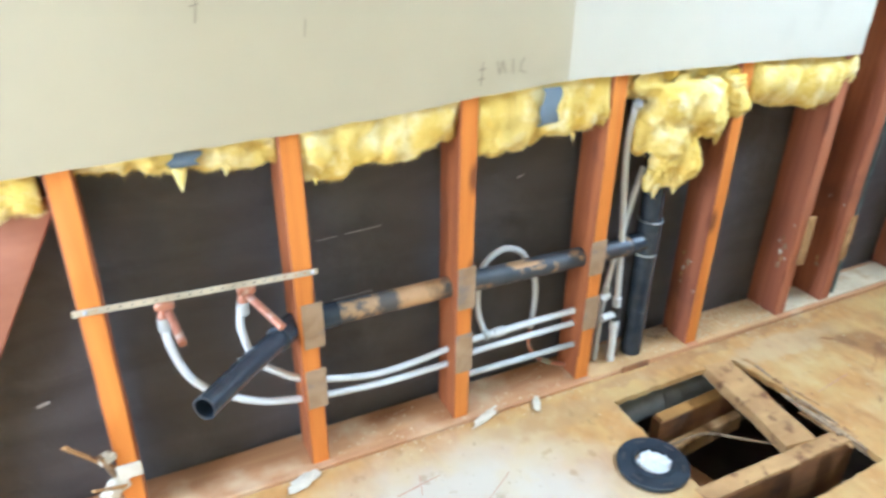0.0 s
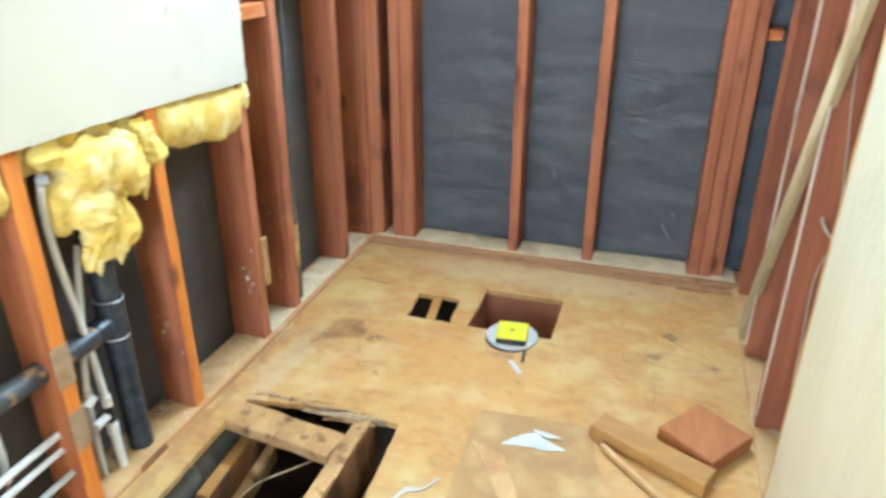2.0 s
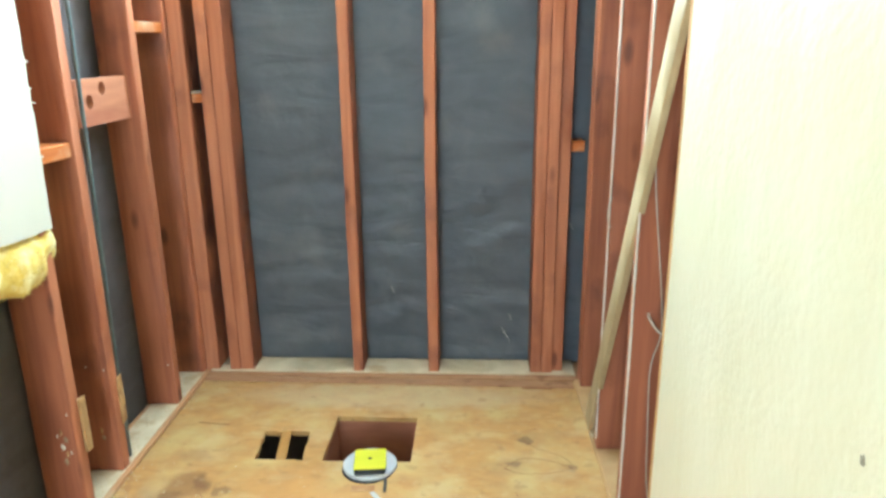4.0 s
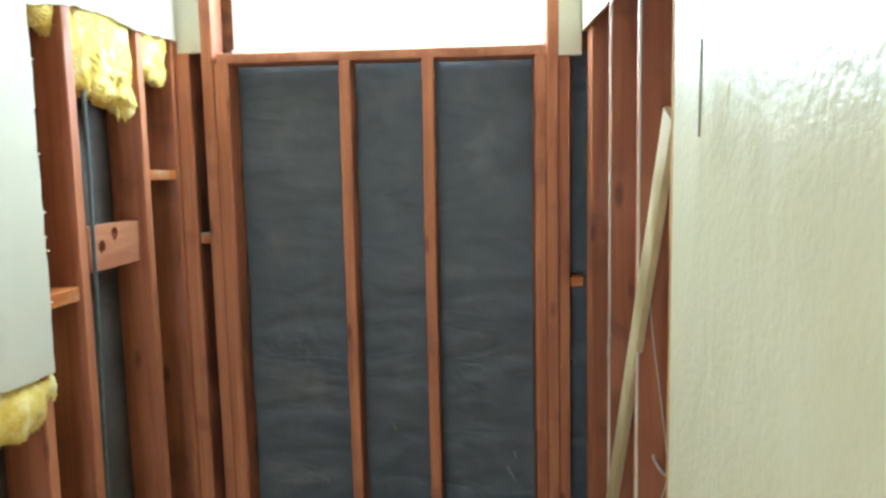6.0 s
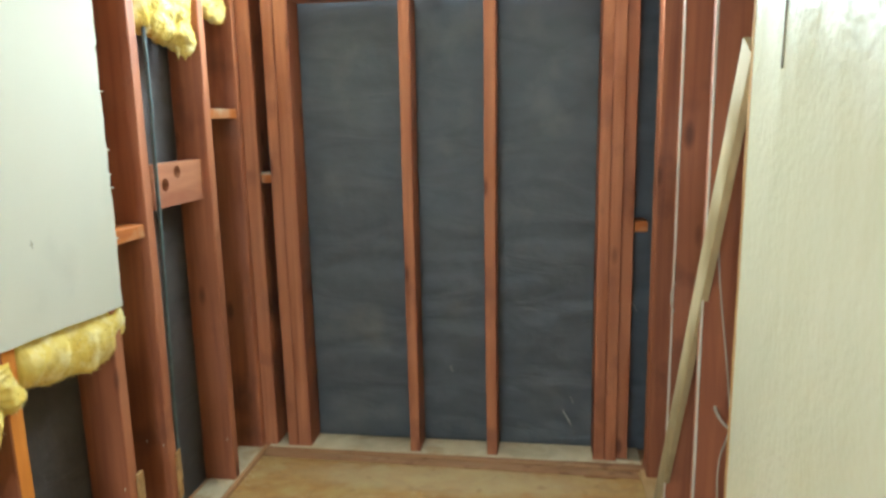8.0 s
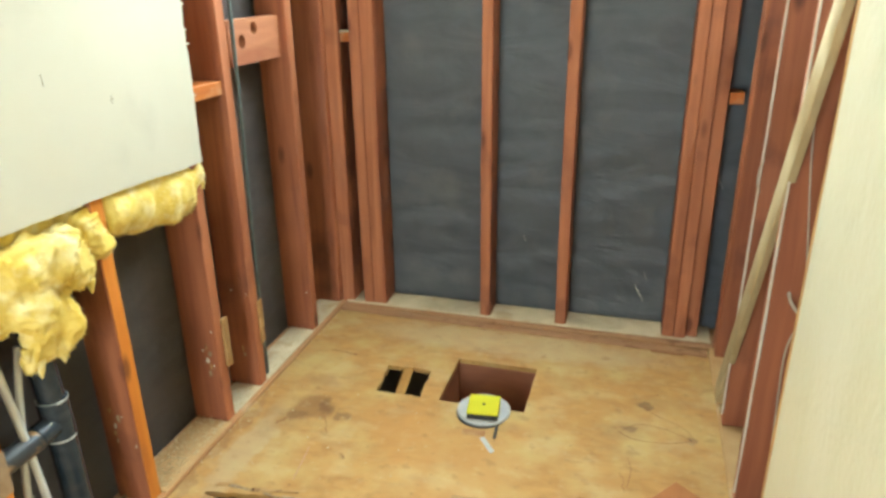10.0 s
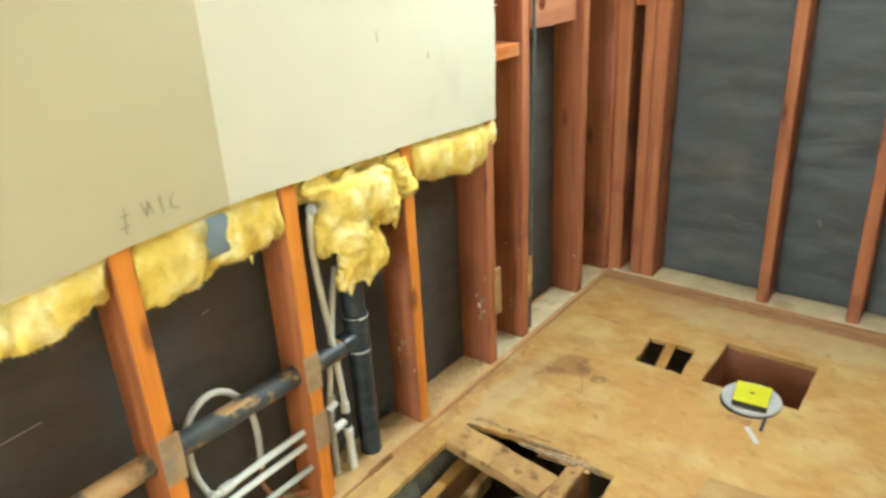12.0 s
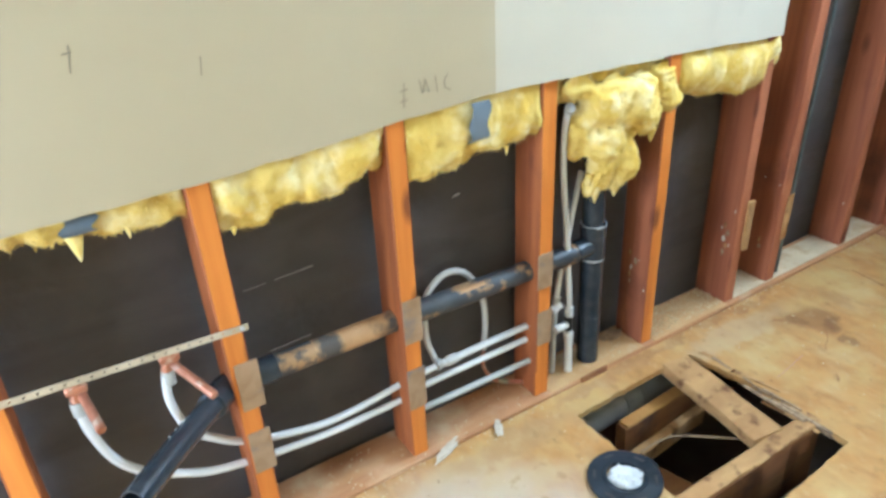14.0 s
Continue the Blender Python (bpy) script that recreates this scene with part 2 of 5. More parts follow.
def plywood():
    """Worn plywood subfloor: long face grain, ochre patches, dirty stains and brown strips along the plate, with places
    of their own.
    """
    m = surface("plywood_subfloor", (0.410, 0.212, 0.062), (0.530, 0.292, 0.090), (22, 9.0, 9), (0.55, 0.85), 0.35, 150,
                spots=(0.54, 0.372, 0.140), spot_scale=6.5, spot_edge=(0.44, 0.70), detail=9, distort=1.2)
    nt, p = nodes_of(m)
    N, L = nt.nodes.new, nt.links.new
    col = p.inputs["Base Color"].links[0].from_socket
    tc = N("ShaderNodeTexCoord")
    nz = N("ShaderNodeTexNoise")
    nz.inputs["Scale"].default_value, nz.inputs["Detail"].default_value = 14, 6
    L(tc.outputs["Object"], nz.inputs["Vector"])
    wob = N("ShaderNodeVectorMath")
    wob.operation = "MULTIPLY_ADD"
    L(nz.outputs["Color"], wob.inputs[0])
    wob.inputs[1].default_value = (0.12, 0.12, 0.0)
    L(tc.outputs["Object"], wob.inputs[2])
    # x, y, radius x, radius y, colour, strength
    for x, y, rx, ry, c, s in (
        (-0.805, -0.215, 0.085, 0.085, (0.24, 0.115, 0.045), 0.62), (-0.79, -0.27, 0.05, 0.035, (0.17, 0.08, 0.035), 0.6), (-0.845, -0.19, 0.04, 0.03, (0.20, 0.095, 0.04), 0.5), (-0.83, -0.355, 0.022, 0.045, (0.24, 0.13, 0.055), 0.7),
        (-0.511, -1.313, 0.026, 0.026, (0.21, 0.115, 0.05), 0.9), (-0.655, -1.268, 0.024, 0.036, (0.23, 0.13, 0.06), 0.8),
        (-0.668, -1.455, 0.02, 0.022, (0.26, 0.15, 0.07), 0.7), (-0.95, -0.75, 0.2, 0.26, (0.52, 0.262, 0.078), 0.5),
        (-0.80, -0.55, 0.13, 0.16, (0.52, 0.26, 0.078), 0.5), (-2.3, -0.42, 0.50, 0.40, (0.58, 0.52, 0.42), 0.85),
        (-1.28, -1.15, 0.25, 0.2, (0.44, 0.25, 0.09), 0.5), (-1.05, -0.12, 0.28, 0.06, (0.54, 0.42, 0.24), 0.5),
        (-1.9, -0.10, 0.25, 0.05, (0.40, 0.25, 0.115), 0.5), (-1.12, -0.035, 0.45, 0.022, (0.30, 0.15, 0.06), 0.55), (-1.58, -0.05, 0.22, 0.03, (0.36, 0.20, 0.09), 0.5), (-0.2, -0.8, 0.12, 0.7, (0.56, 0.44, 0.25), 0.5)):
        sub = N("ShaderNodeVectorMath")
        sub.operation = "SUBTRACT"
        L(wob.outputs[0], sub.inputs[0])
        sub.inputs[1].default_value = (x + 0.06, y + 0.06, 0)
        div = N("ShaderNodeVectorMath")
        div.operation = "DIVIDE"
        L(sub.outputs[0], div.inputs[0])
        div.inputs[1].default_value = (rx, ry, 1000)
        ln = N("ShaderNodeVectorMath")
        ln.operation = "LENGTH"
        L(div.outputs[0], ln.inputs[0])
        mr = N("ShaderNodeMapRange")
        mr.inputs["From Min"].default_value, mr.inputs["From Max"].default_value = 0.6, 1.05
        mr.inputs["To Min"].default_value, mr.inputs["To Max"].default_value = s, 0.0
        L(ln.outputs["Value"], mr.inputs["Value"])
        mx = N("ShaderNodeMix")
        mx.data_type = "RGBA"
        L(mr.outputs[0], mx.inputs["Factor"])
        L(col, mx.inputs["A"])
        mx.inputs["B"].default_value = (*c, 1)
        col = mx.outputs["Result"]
    for scale, lo, hi, fac, c in ((55, 0.66, 0.74, 0.55, (0.20, 0.115, 0.05)), (9, 0.52, 0.66, 0.36, (0.60, 0.455, 0.225)), (40, 0.58, 0.70, 0.22, (0.60, 0.465, 0.25)), (24, 0.60, 0.68, 0.4, (0.30, 0.17, 0.06)), (5, 0.60, 0.70, 0.35, (0.30, 0.17, 0.07))):
        ns = N("ShaderNodeTexNoise")
        ns.inputs["Scale"].default_value, ns.inputs["Detail"].default_value = scale, 7
        mp = N("ShaderNodeMapping")
        mp.inputs["Scale"].default_value = (1.0, 0.7, 1.0)
        mp.inputs["Location"].default_value = (scale, 0, 0)
        L(tc.outputs["Object"], mp.inputs[0])
        L(mp.outputs[0], ns.inputs["Vector"])
        mr = N("ShaderNodeMapRange")
        mr.inputs["From Min"].default_value, mr.inputs["From Max"].default_value = lo, hi
        mr.inputs["To Max"].default_value = fac
        L(ns.outputs["Fac"], mr.inputs["Value"])
        mx = N("ShaderNodeMix")
        mx.data_type = "RGBA"
        L(mr.outputs[0], mx.inputs["Factor"])
        L(col, mx.inputs["A"])
        mx.inputs["B"].default_value = (*c, 1)
        col = mx.outputs["Result"]
    L(col, p.inputs["Base Color"])
    return m


ply = plywood()

# ---- building helpers ----
PLACE = {}


def thing(name, at, label, category, group="", kind=""):
    ob = new(name)
    ob.location = at
    PLACE[ob.name] = Vector(at)
    return tagged(ob, label, category, group, kind)


def part(name, bm, material, parent=None, label="", smooth=True, recentre=True, soft_all=False):
    """Links a bmesh, built in world places, as one mesh object under a thing or a part."""
    bmesh.ops.recalc_face_normals(bm, faces=bm.faces)
    me = bpy.data.meshes.new(name)
    at = Vector((0, 0, 0))
    if recentre:
        lo = [min(v.co[i] for v in bm.verts) for i in range(3)]
        hi = [max(v.co[i] for v in bm.verts) for i in range(3)]
        at = Vector(((lo[0] + hi[0]) / 2, (lo[1] + hi[1]) / 2, lo[2]))
        bmesh.ops.translate(bm, verts=bm.verts, vec=-at)
    bm.to_mesh(me)
    bm.free()
    for poly in me.polygons:
        poly.use_smooth = smooth
    if smooth and not soft_all:
        me.set_sharp_from_angle(angle=radians(40))
    for m in material if isinstance(material, (list, tuple)) else [material]:
        me.materials.append(m)
    ob = new(name, me)
    PLACE[ob.name] = at
    if parent:
        ob.parent = parent
        ob.location = at - PLACE[parent.name]
    else:
        ob.location = at
    if label:
        ob["label"] = label
    return ob


def solo(name, bm, material, label, category, group="", kind="", smooth=True):
    return tagged(part(name, bm, material, smooth=smooth), label, category, group, kind)


def box(bm, x0, x1, y0, y1, z0, z1, r=0.0, mat=0):
    vs = [bm.verts.new((x, y, z)) for x in (x0, x1) for y in (y0, y1) for z in (z0, z1)]
    fs = [bm.faces.new([vs[i] for i in f]) for f in ((0, 1, 3, 2), (4, 6, 7, 5), (0, 4, 5, 1), (2, 3, 7, 6), (0, 2, 6, 4), (1, 5, 7, 3))]
    for f in fs:
        f.material_index = mat
    if r:
        es = {e for f in fs for e in f.edges}
        bmesh.ops.bevel(bm, geom=list(es), offset=r, segments=1, affect="EDGES")
    return bm


def lumber(bm, p0, p1, w, d, side, seed=0, chamfer=0.003, wave=0.0012, bow=0.0, step=0.08, ragged=0.0):
    """A worn board from p0 to p1 (axis of its section): w wide along side, d deep across it."""
    p0, p1 = Vector(p0), Vector(p1)
    ax = (p1 - p0).normalized()
    s = Vector(side)
    s = (s - ax * s.dot(ax)).normalized()
    t = ax.cross(s)
    n = max(2, int((p1 - p0).length / step))
    c = chamfer
    sec = [(-w / 2 + c, -d / 2), (w / 2 - c, -d / 2), (w / 2, -d / 2 + c), (w / 2, d / 2 - c), (w / 2 - c, d / 2), (-w / 2 + c, d / 2), (-w / 2, d / 2 - c), (-w / 2, -d / 2 + c)]
    rings = []
    for i in range(n + 1):
        k = i / n
        o = p0.lerp(p1, k) + s * bow * math.sin(k * math.pi)
        ring = []
        for j, (a, b) in enumerate(sec):
            q = o + s * a + t * b
            q += noise.noise_vector(q * 9 + Vector((seed * 3.7, 0, j * 0.8))) * wave
            if ragged and i in (0, n):
                q += ax * noise.noise(q * 60 + Vector((seed, 0, 0))) * ragged
            ring.append(bm.verts.new(q))
        rings.append(ring)
    for a, b in zip(rings, rings[1:]):
        for j in range(8):
            bm.faces.new((a[j], a[(j + 1) % 8], b[(j + 1) % 8], b[j]))
    bm.faces.new(rings[0])
    bm.faces.new(list(reversed(rings[-1])))
    return bm


def spline(pts, n=8):
    pts = [Vector(p) for p in pts]
    if len(pts) < 3:
        return pts
    out = []
    ext = [pts[0] * 2 - pts[1]] + pts + [pts[-1] * 2 - pts[-2]]
    for i in range(1, len(ext) - 2):
        a, b, c, d = ext[i - 1:i + 3]
        for k in range(n):
            t = k / n
            out.append(0.5 * ((2 * b) + (c - a) * t + (2 * a - 5 * b + 4 * c - d) * t * t + (3 * b - a - 3 * c + d) * t ** 3))
    return out + [pts[-1]]


def tube(bm, pts, r, segs=12, smooth=True, hollow=0.0, mat=0):
    """A round pipe along points; hollow: depth of an open bore at its last end."""
    path = spline(pts) if smooth else [Vector(p) for p in pts]
    radius = r if callable(r) else (lambda k: r)
    tang = [(path[min(i + 1, len(path) - 1)] - path[max(i - 1, 0)]).normalized() for i in range(len(path))]
    ref = Vector((0, 0, 1)) if abs(tang[0].z) < 0.9 else Vector((0, 1, 0))
    u = tang[0].cross(ref).normalized()
    rings = []
    for i, (q, t) in enumerate(zip(path, tang)):
        u = (u - t * u.dot(t)).normalized()
        v = t.cross(u)
        rr = radius(i / (len(path) - 1))
        rings.append([bm.verts.new(q + (u * math.cos(a) + v * math.sin(a)) * rr) for a in (2 * math.pi * k / segs for k in range(segs))])
    if hollow:
        t = tang[-1]
        for back, f in ((0.0, 0.86), (hollow, 0.86)):
            rings.append([bm.verts.new(path[-1] - t * back + (vv.co - path[-1]) * f) for vv in rings[len(path) - 1]])
    for a, b in zip(rings, rings[1:]):
        for k in range(segs):
            f = bm.faces.new((a[k], a[(k + 1) % segs], b[(k + 1) % segs], b[k]))
            f.material_index = mat
    for ring in (rings[0], rings[-1]):
        bm.faces.new(ring).material_index = mat
    return bm


def sheet(bm, outer, holes, axis, a0, a1, mats=(0, 0)):
    """A slab with an outline and holes in the plane across axis ('y' or 'z'), from a0 to a1 thick."""
    def at(u, v):
        return (u, a0, v) if axis == "y" else (u, v, a0)
    edges = []
    for loop in (outer, *holes):
        vs = [bm.verts.new(at(u, v)) for u, v in loop]
        edges += [bm.edges.new((vs[i], vs[(i + 1) % len(vs)])) for i in range(len(vs))]
    fill = bmesh.ops.triangle_fill(bm, use_beauty=True, use_dissolve=False, edges=edges)
    faces = [g for g in fill["geom"] if isinstance(g, bmesh.types.BMFace)]
    ext = bmesh.ops.extrude_face_region(bm, geom=faces)
    vs = [g for g in ext["geom"] if isinstance(g, bmesh.types.BMVert)]
    bmesh.ops.translate(bm, verts=vs, vec=(0, a1 - a0, 0) if axis == "y" else (0, 0, a1 - a0))
    for f in bm.faces:
        f.normal_update()
        flat = abs(f.normal.y if axis == "y" else f.normal.z) > 0.7
        f.material_index = mats[0] if flat else mats[1]
    return bm


def rough_line(pts, step, amount, seed, closed=True):
    """Points along a line of corners, broken by small jags."""
    rnd = random.Random(seed)
    out = []
    n = len(pts) if closed else len(pts) - 1
    for i in range(n):
        a, b = pts[i], pts[(i + 1) % len(pts)]
        k = max(1, int(math.dist(a, b) / step))
        for j in range(k):
            f = j / k
            jag = amount if j else 0
            out.append((a[0] + (b[0] - a[0]) * f + rnd.uniform(-jag, jag), a[1] + (b[1] - a[1]) * f + rnd.uniform(-jag, jag)))
    if not closed:
        out.append(pts[-1])
    return out


def crumple(bm, at, size, seed, n=10, rough=0.35, freq=3.0):
    """A lumpy closed blob."""
    at, size = Vector(at), Vector(size)
    start = len(bm.verts)
    bmesh.ops.create_icosphere(bm, subdivisions=n, radius=1.0)
    bm.verts.ensure_lookup_table()
    for v in bm.verts[start:]:
        d = v.co.copy()
        q = d * freq + Vector((seed * 5.1, seed * 1.7, 0))
        k = 1 + rough * (noise.noise(q) + 0.5 * noise.noise(q * 2.3) + 0.3 * noise.noise(q * 5.1))
        v.co = at + Vector((d.x * size.x, d.y * size.y, d.z * size.z)) * k
    return bm


def tuck(p):
    """Keeps wool behind the boards that hold it."""
    if (0.862 < p.z < 1.3 or p.z > 1.88) and p.y < 0.004:
        p.y = 0.004
    return p


def wool(bm, x0, x1, top, below, y0, y1, seed, nu=0, lump=0.012):
    """A torn strip of glass wool that hangs from behind a board: below gives (x, z) of its ragged lower edge."""
    nu = nu or int((x1 - x0) / 0.007)
    nv = 30
    rings = []
    for i in range(nu + 1):
        k = i / nu
        x = x0 + (x1 - x0) * k
        zb = float(np.interp(x, [p[0] for p in below], [p[1] for p in below]))
        zb += 0.010 * noise.noise(Vector((x * 34, seed, 0))) + 0.006 * noise.noise(Vector((x * 95, seed, 3)))
        end = min(k, 1 - k) * (x1 - x0)
        pin = 0.80 + 0.20 * min(1.0, end / 0.03)
        ym, zm = (y0 + y1) / 2, (top + zb) / 2
        hy, hz = (y1 - y0) / 2 * pin, (top - zb) / 2 * (0.9 + 0.1 * pin)
        fold = 0.010 * noise.noise(Vector((x * 26, seed * 2.0, 1)))
        ring = []
        for j in range(nv):
            a = 2 * math.pi * j / nv
            ca, sa = math.cos(a), math.sin(a)
            p = Vector((x, ym + hy * math.copysign(abs(ca) ** 0.75, ca), zm + hz * math.copysign(abs(sa) ** 0.75, sa)))
            q = p + Vector((0, 0, seed * 1.3))
            d = noise.noise_vector(q * 15) * lump + noise.noise_vector(q * 38) * lump * 0.55 + noise.noise_vector(q * 90) * lump * 0.12
            d.y += fold * (1 if ca < 0 else 0)
            d.x *= 0.6 if 0 < i < nu else 0.2
            ring.append(bm.verts.new(tuck(p + d)))
        rings.append(ring)
    for a, b in zip(rings, rings[1:]):
        for j in range(nv):
            bm.faces.new((a[j], a[(j + 1) % nv], b[(j + 1) % nv], b[j]))
    bm.faces.new(rings[0])
    bm.faces.new(list(reversed(rings[-1])))
    return bm


def tuft(bm, at, length, r, seed):
    """A thin torn wisp that hangs down."""
    at = Vector(at)
    pts = [at + Vector((noise.noise(Vector((seed, k, 0))) * 0.01, noise.noise(Vector((seed, k, 5))) * 0.006, -length * k / 4)) for k in range(5)]
    tube(bm, pts, lambda k: max(0.0008, r * (1 - k) ** 0.8), 7)
    return bm


def cube_at(at, sx, sy, sz, rz=0.0, rx=0.0, ry=0.0, r=0.002):
    bm = bmesh.new()
    box(bm, -sx / 2, sx / 2, -sy / 2, sy / 2, 0, sz, r)
    bmesh.ops.transform(bm, matrix=pose(*at, rx, ry, rz), verts=bm.verts)
    return bm


def disc(bm, at, r0, r1, z0, z1, segs=40):
    """A flat ring about the vertical, from radius r0 to r1."""
    x, y = at
    loops = [[bm.verts.new((x + r * math.cos(2 * math.pi * k / segs), y + r * math.sin(2 * math.pi * k / segs), z)) for k in range(segs)]
             for r, z in ((r0, z0), (r1, z0), (r1, z1 - 0.002), (r1 - 0.002, z1), (r0, z1))]
    for a, b in zip(loops, loops[1:] + loops[:1]):
        for k in range(segs):
            bm.faces.new((a[k], a[(k + 1) % segs], b[(k + 1) % segs], b[k]))
    return bm


# ---- floor ----
HOLE = [(-1.72, -0.115), (-1.30, -0.107), (-1.262, -0.112), (-1.225, -0.33), (-1.232, -0.588), (-1.52, -0.603), (-1.72, -0.575)]
BOX = [(-0.362, -0.632), (-0.366, -0.93), (-0.65, -0.928), (-0.652, -0.63)]
VENT = [(-0.472, -0.386), (-0.469, -0.549), (-0.648, -0.565), (-0.652, -0.402)]
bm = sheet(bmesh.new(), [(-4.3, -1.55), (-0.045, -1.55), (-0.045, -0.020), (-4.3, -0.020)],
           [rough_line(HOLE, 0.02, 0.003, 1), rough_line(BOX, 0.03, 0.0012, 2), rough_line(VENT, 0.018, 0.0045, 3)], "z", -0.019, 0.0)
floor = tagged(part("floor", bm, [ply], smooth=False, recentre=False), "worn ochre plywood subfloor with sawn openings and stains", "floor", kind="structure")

bm = bmesh.new()
box(bm, -4.4, 0.3, -1.9, 0.35, -0.72, -0.70)
# Unseen side walls, added to keep daylight out of the crawl space.
box(bm, -4.42, -4.38, -1.9, 0.35, -0.70, -0.02)
box(bm, 0.20, 0.24, -1.9, 0.35, -0.70, -0.02)
box(bm, -4.38, 0.20, 0.19, 0.23, -0.70, -0.02)
box(bm, -4.38, 0.20, -1.80, -1.76, -0.70, -0.02)
tagged(part("ground", bm, soil), "dark bare soil of the crawl space within added side walls", "ground", kind="structure")

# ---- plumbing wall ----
def lit_edge(bm, way):
    """Nailing edge, more orange than the sides: its stronger light put into colour."""
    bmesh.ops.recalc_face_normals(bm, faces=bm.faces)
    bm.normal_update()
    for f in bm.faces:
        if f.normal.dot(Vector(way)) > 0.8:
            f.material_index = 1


wall_plumbing = thing("wall_north", (-2.0, 0.05, 0), "open stud wall of red lumber over black felt paper", "wall", kind="structure")
D = 0.099
STUDS = [(-3.36, 0.0), (-2.940, 0.015), (-2.533, 0.0), (-2.143, 0.0), (-1.747, 0.0), (-1.332, 0.0), (-0.941, 0.0), (-0.724, 0.0), (-0.289, 0.0), (-0.018, 0.0)]
stud_obs = {}
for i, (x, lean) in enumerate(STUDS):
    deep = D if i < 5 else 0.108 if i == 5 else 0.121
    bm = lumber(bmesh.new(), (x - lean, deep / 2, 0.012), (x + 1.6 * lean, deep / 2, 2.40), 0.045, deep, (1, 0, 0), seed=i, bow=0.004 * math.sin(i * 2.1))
    lit_edge(bm, (0, -1, 0))
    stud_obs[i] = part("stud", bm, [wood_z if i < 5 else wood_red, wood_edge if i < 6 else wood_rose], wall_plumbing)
bm = lumber(bmesh.new(), (-4.3, 0.052, -0.012), (0.112, 0.052, -0.012), 0.140, 0.046, (0, 1, 0), seed=20, step=0.05)
part("sole_plate", bm, plate_red, wall_plumbing)
bm = lumber(bmesh.new(), (-0.915, 0.050, 0.0125), (-0.02, 0.050, 0.0125), 0.104, 0.004, (0, 1, 0), seed=20, chamfer=0.001, wave=0.0006)
part("plaster_dust", bm, plate_pale, wall_plumbing, "pale dusty plaster skin on the plate")
for x0, x1 in ((-1.722, -1.356), (-1.308, -0.965)):
    bm = lumber(bmesh.new(), (x0, 0.046, 0.0122), (x1, 0.046, 0.0122), 0.122, 0.004, (0, 1, 0), seed=23, chamfer=0.001, wave=0.0009, step=0.03)
    part("sawdust_skin", bm, plate_tan, wall_plumbing, "tan sawdust skin on the plate")


def felt_sheet(name, origin, ux, length, height, parent, seed, z0=-0.03, material=None, lap=0.0):
    """Wrinkled building paper stretched over the far side of the studs."""
    bm = bmesh.new()
    nx, nz = int(length / 0.03), int(height / 0.025)
    ux, n = Vector(ux), Vector(ux).cross(Vector((0, 0, 1)))
    grid = []
    for i in range(nx + 1):
        col = []
        for k in range(nz + 1):
            p = Vector(origin) + ux * (length * i / nx) + Vector((0, 0, z0 + height * k / nz))
            q = p.copy()
            q.z *= 3.2
            r = Vector((p.x * 2.0, p.y * 2.0, p.z * 8.5)) + noise.noise_vector(p * 2.6) * 0.9
            sag = 0.010 * math.exp(-(noise.noise(r + Vector((seed * 3.0, 0, 0))) / 0.16) ** 2)
            w = sag + 0.007 * noise.noise(q * 2.2 + Vector((seed, 0, 0))) + 0.009 * abs(noise.noise(q * 3.6 + Vector((0, seed, 0)))) + 0.002 * noise.noise(q * 9)
            if lap:
                w = 0.4 * w + 0.005 * (1 - ((z0 + height * k / nz + 0.01 * noise.noise(p * 1.7)) / lap) % 1.0)
            w = 0.014 * math.tanh(w / 0.014)
            col.append(bm.verts.new(p + n * w))
        grid.append(col)
    for i in range(nx):
        for k in range(nz):
            bm.faces.new((grid[i][k], grid[i + 1][k], grid[i + 1][k + 1], grid[i][k + 1]))
    bmesh.ops.solidify(bm, geom=bm.faces[:], thickness=0.002)
    return part(name, bm, material or felt, parent, "wrinkled black felt paper")


bm = lumber(bmesh.new(), (-1.615, -0.0205, 0.002), (-1.515, -0.0205, 0.003), 0.006, 0.032, (0, 1, 0), seed=22, chamfer=0.001, wave=0.002, step=0.02, ragged=0.008)
part("notched_edge", bm, dark_wood, wall_plumbing, "dark red split edge of the notched plate")
felt_sheet("felt_paper", (-4.3, 0.134, 0), (1, 0, 0), 4.42, 2.46, wall_plumbing, 1, material=sheath_felt, lap=0.171)
bm = bmesh.new()
box(bm, -4.42, 0.25, 0.146, 0.192, -0.1, 2.5)
part("sheathing", bm, dark_wood, wall_plumbing)
# lapped edges and scuffs of the paper
for x0, z0, x1, z1, w in ((-2.47, 0.562, -2.42, 0.565, 0.0018), (-2.40, 0.566, -2.31, 0.570, 0.0022), (-2.44, 0.395, -2.34, 0.398, 0.0015), (-1.94, 0.63, -1.92, 0.635, 0.002),
                          (-3.10, 0.30, -3.075, 0.305, 0.005)):
    bm = lumber(bmesh.new(), (x0, 0.1175, z0), (x1, 0.1175, z1), 0.002, w, (0, 1, 0), seed=5, chamfer=0.0004, wave=0.001, step=0.02)
    part("scuff", bm, scratch, wall_plumbing)

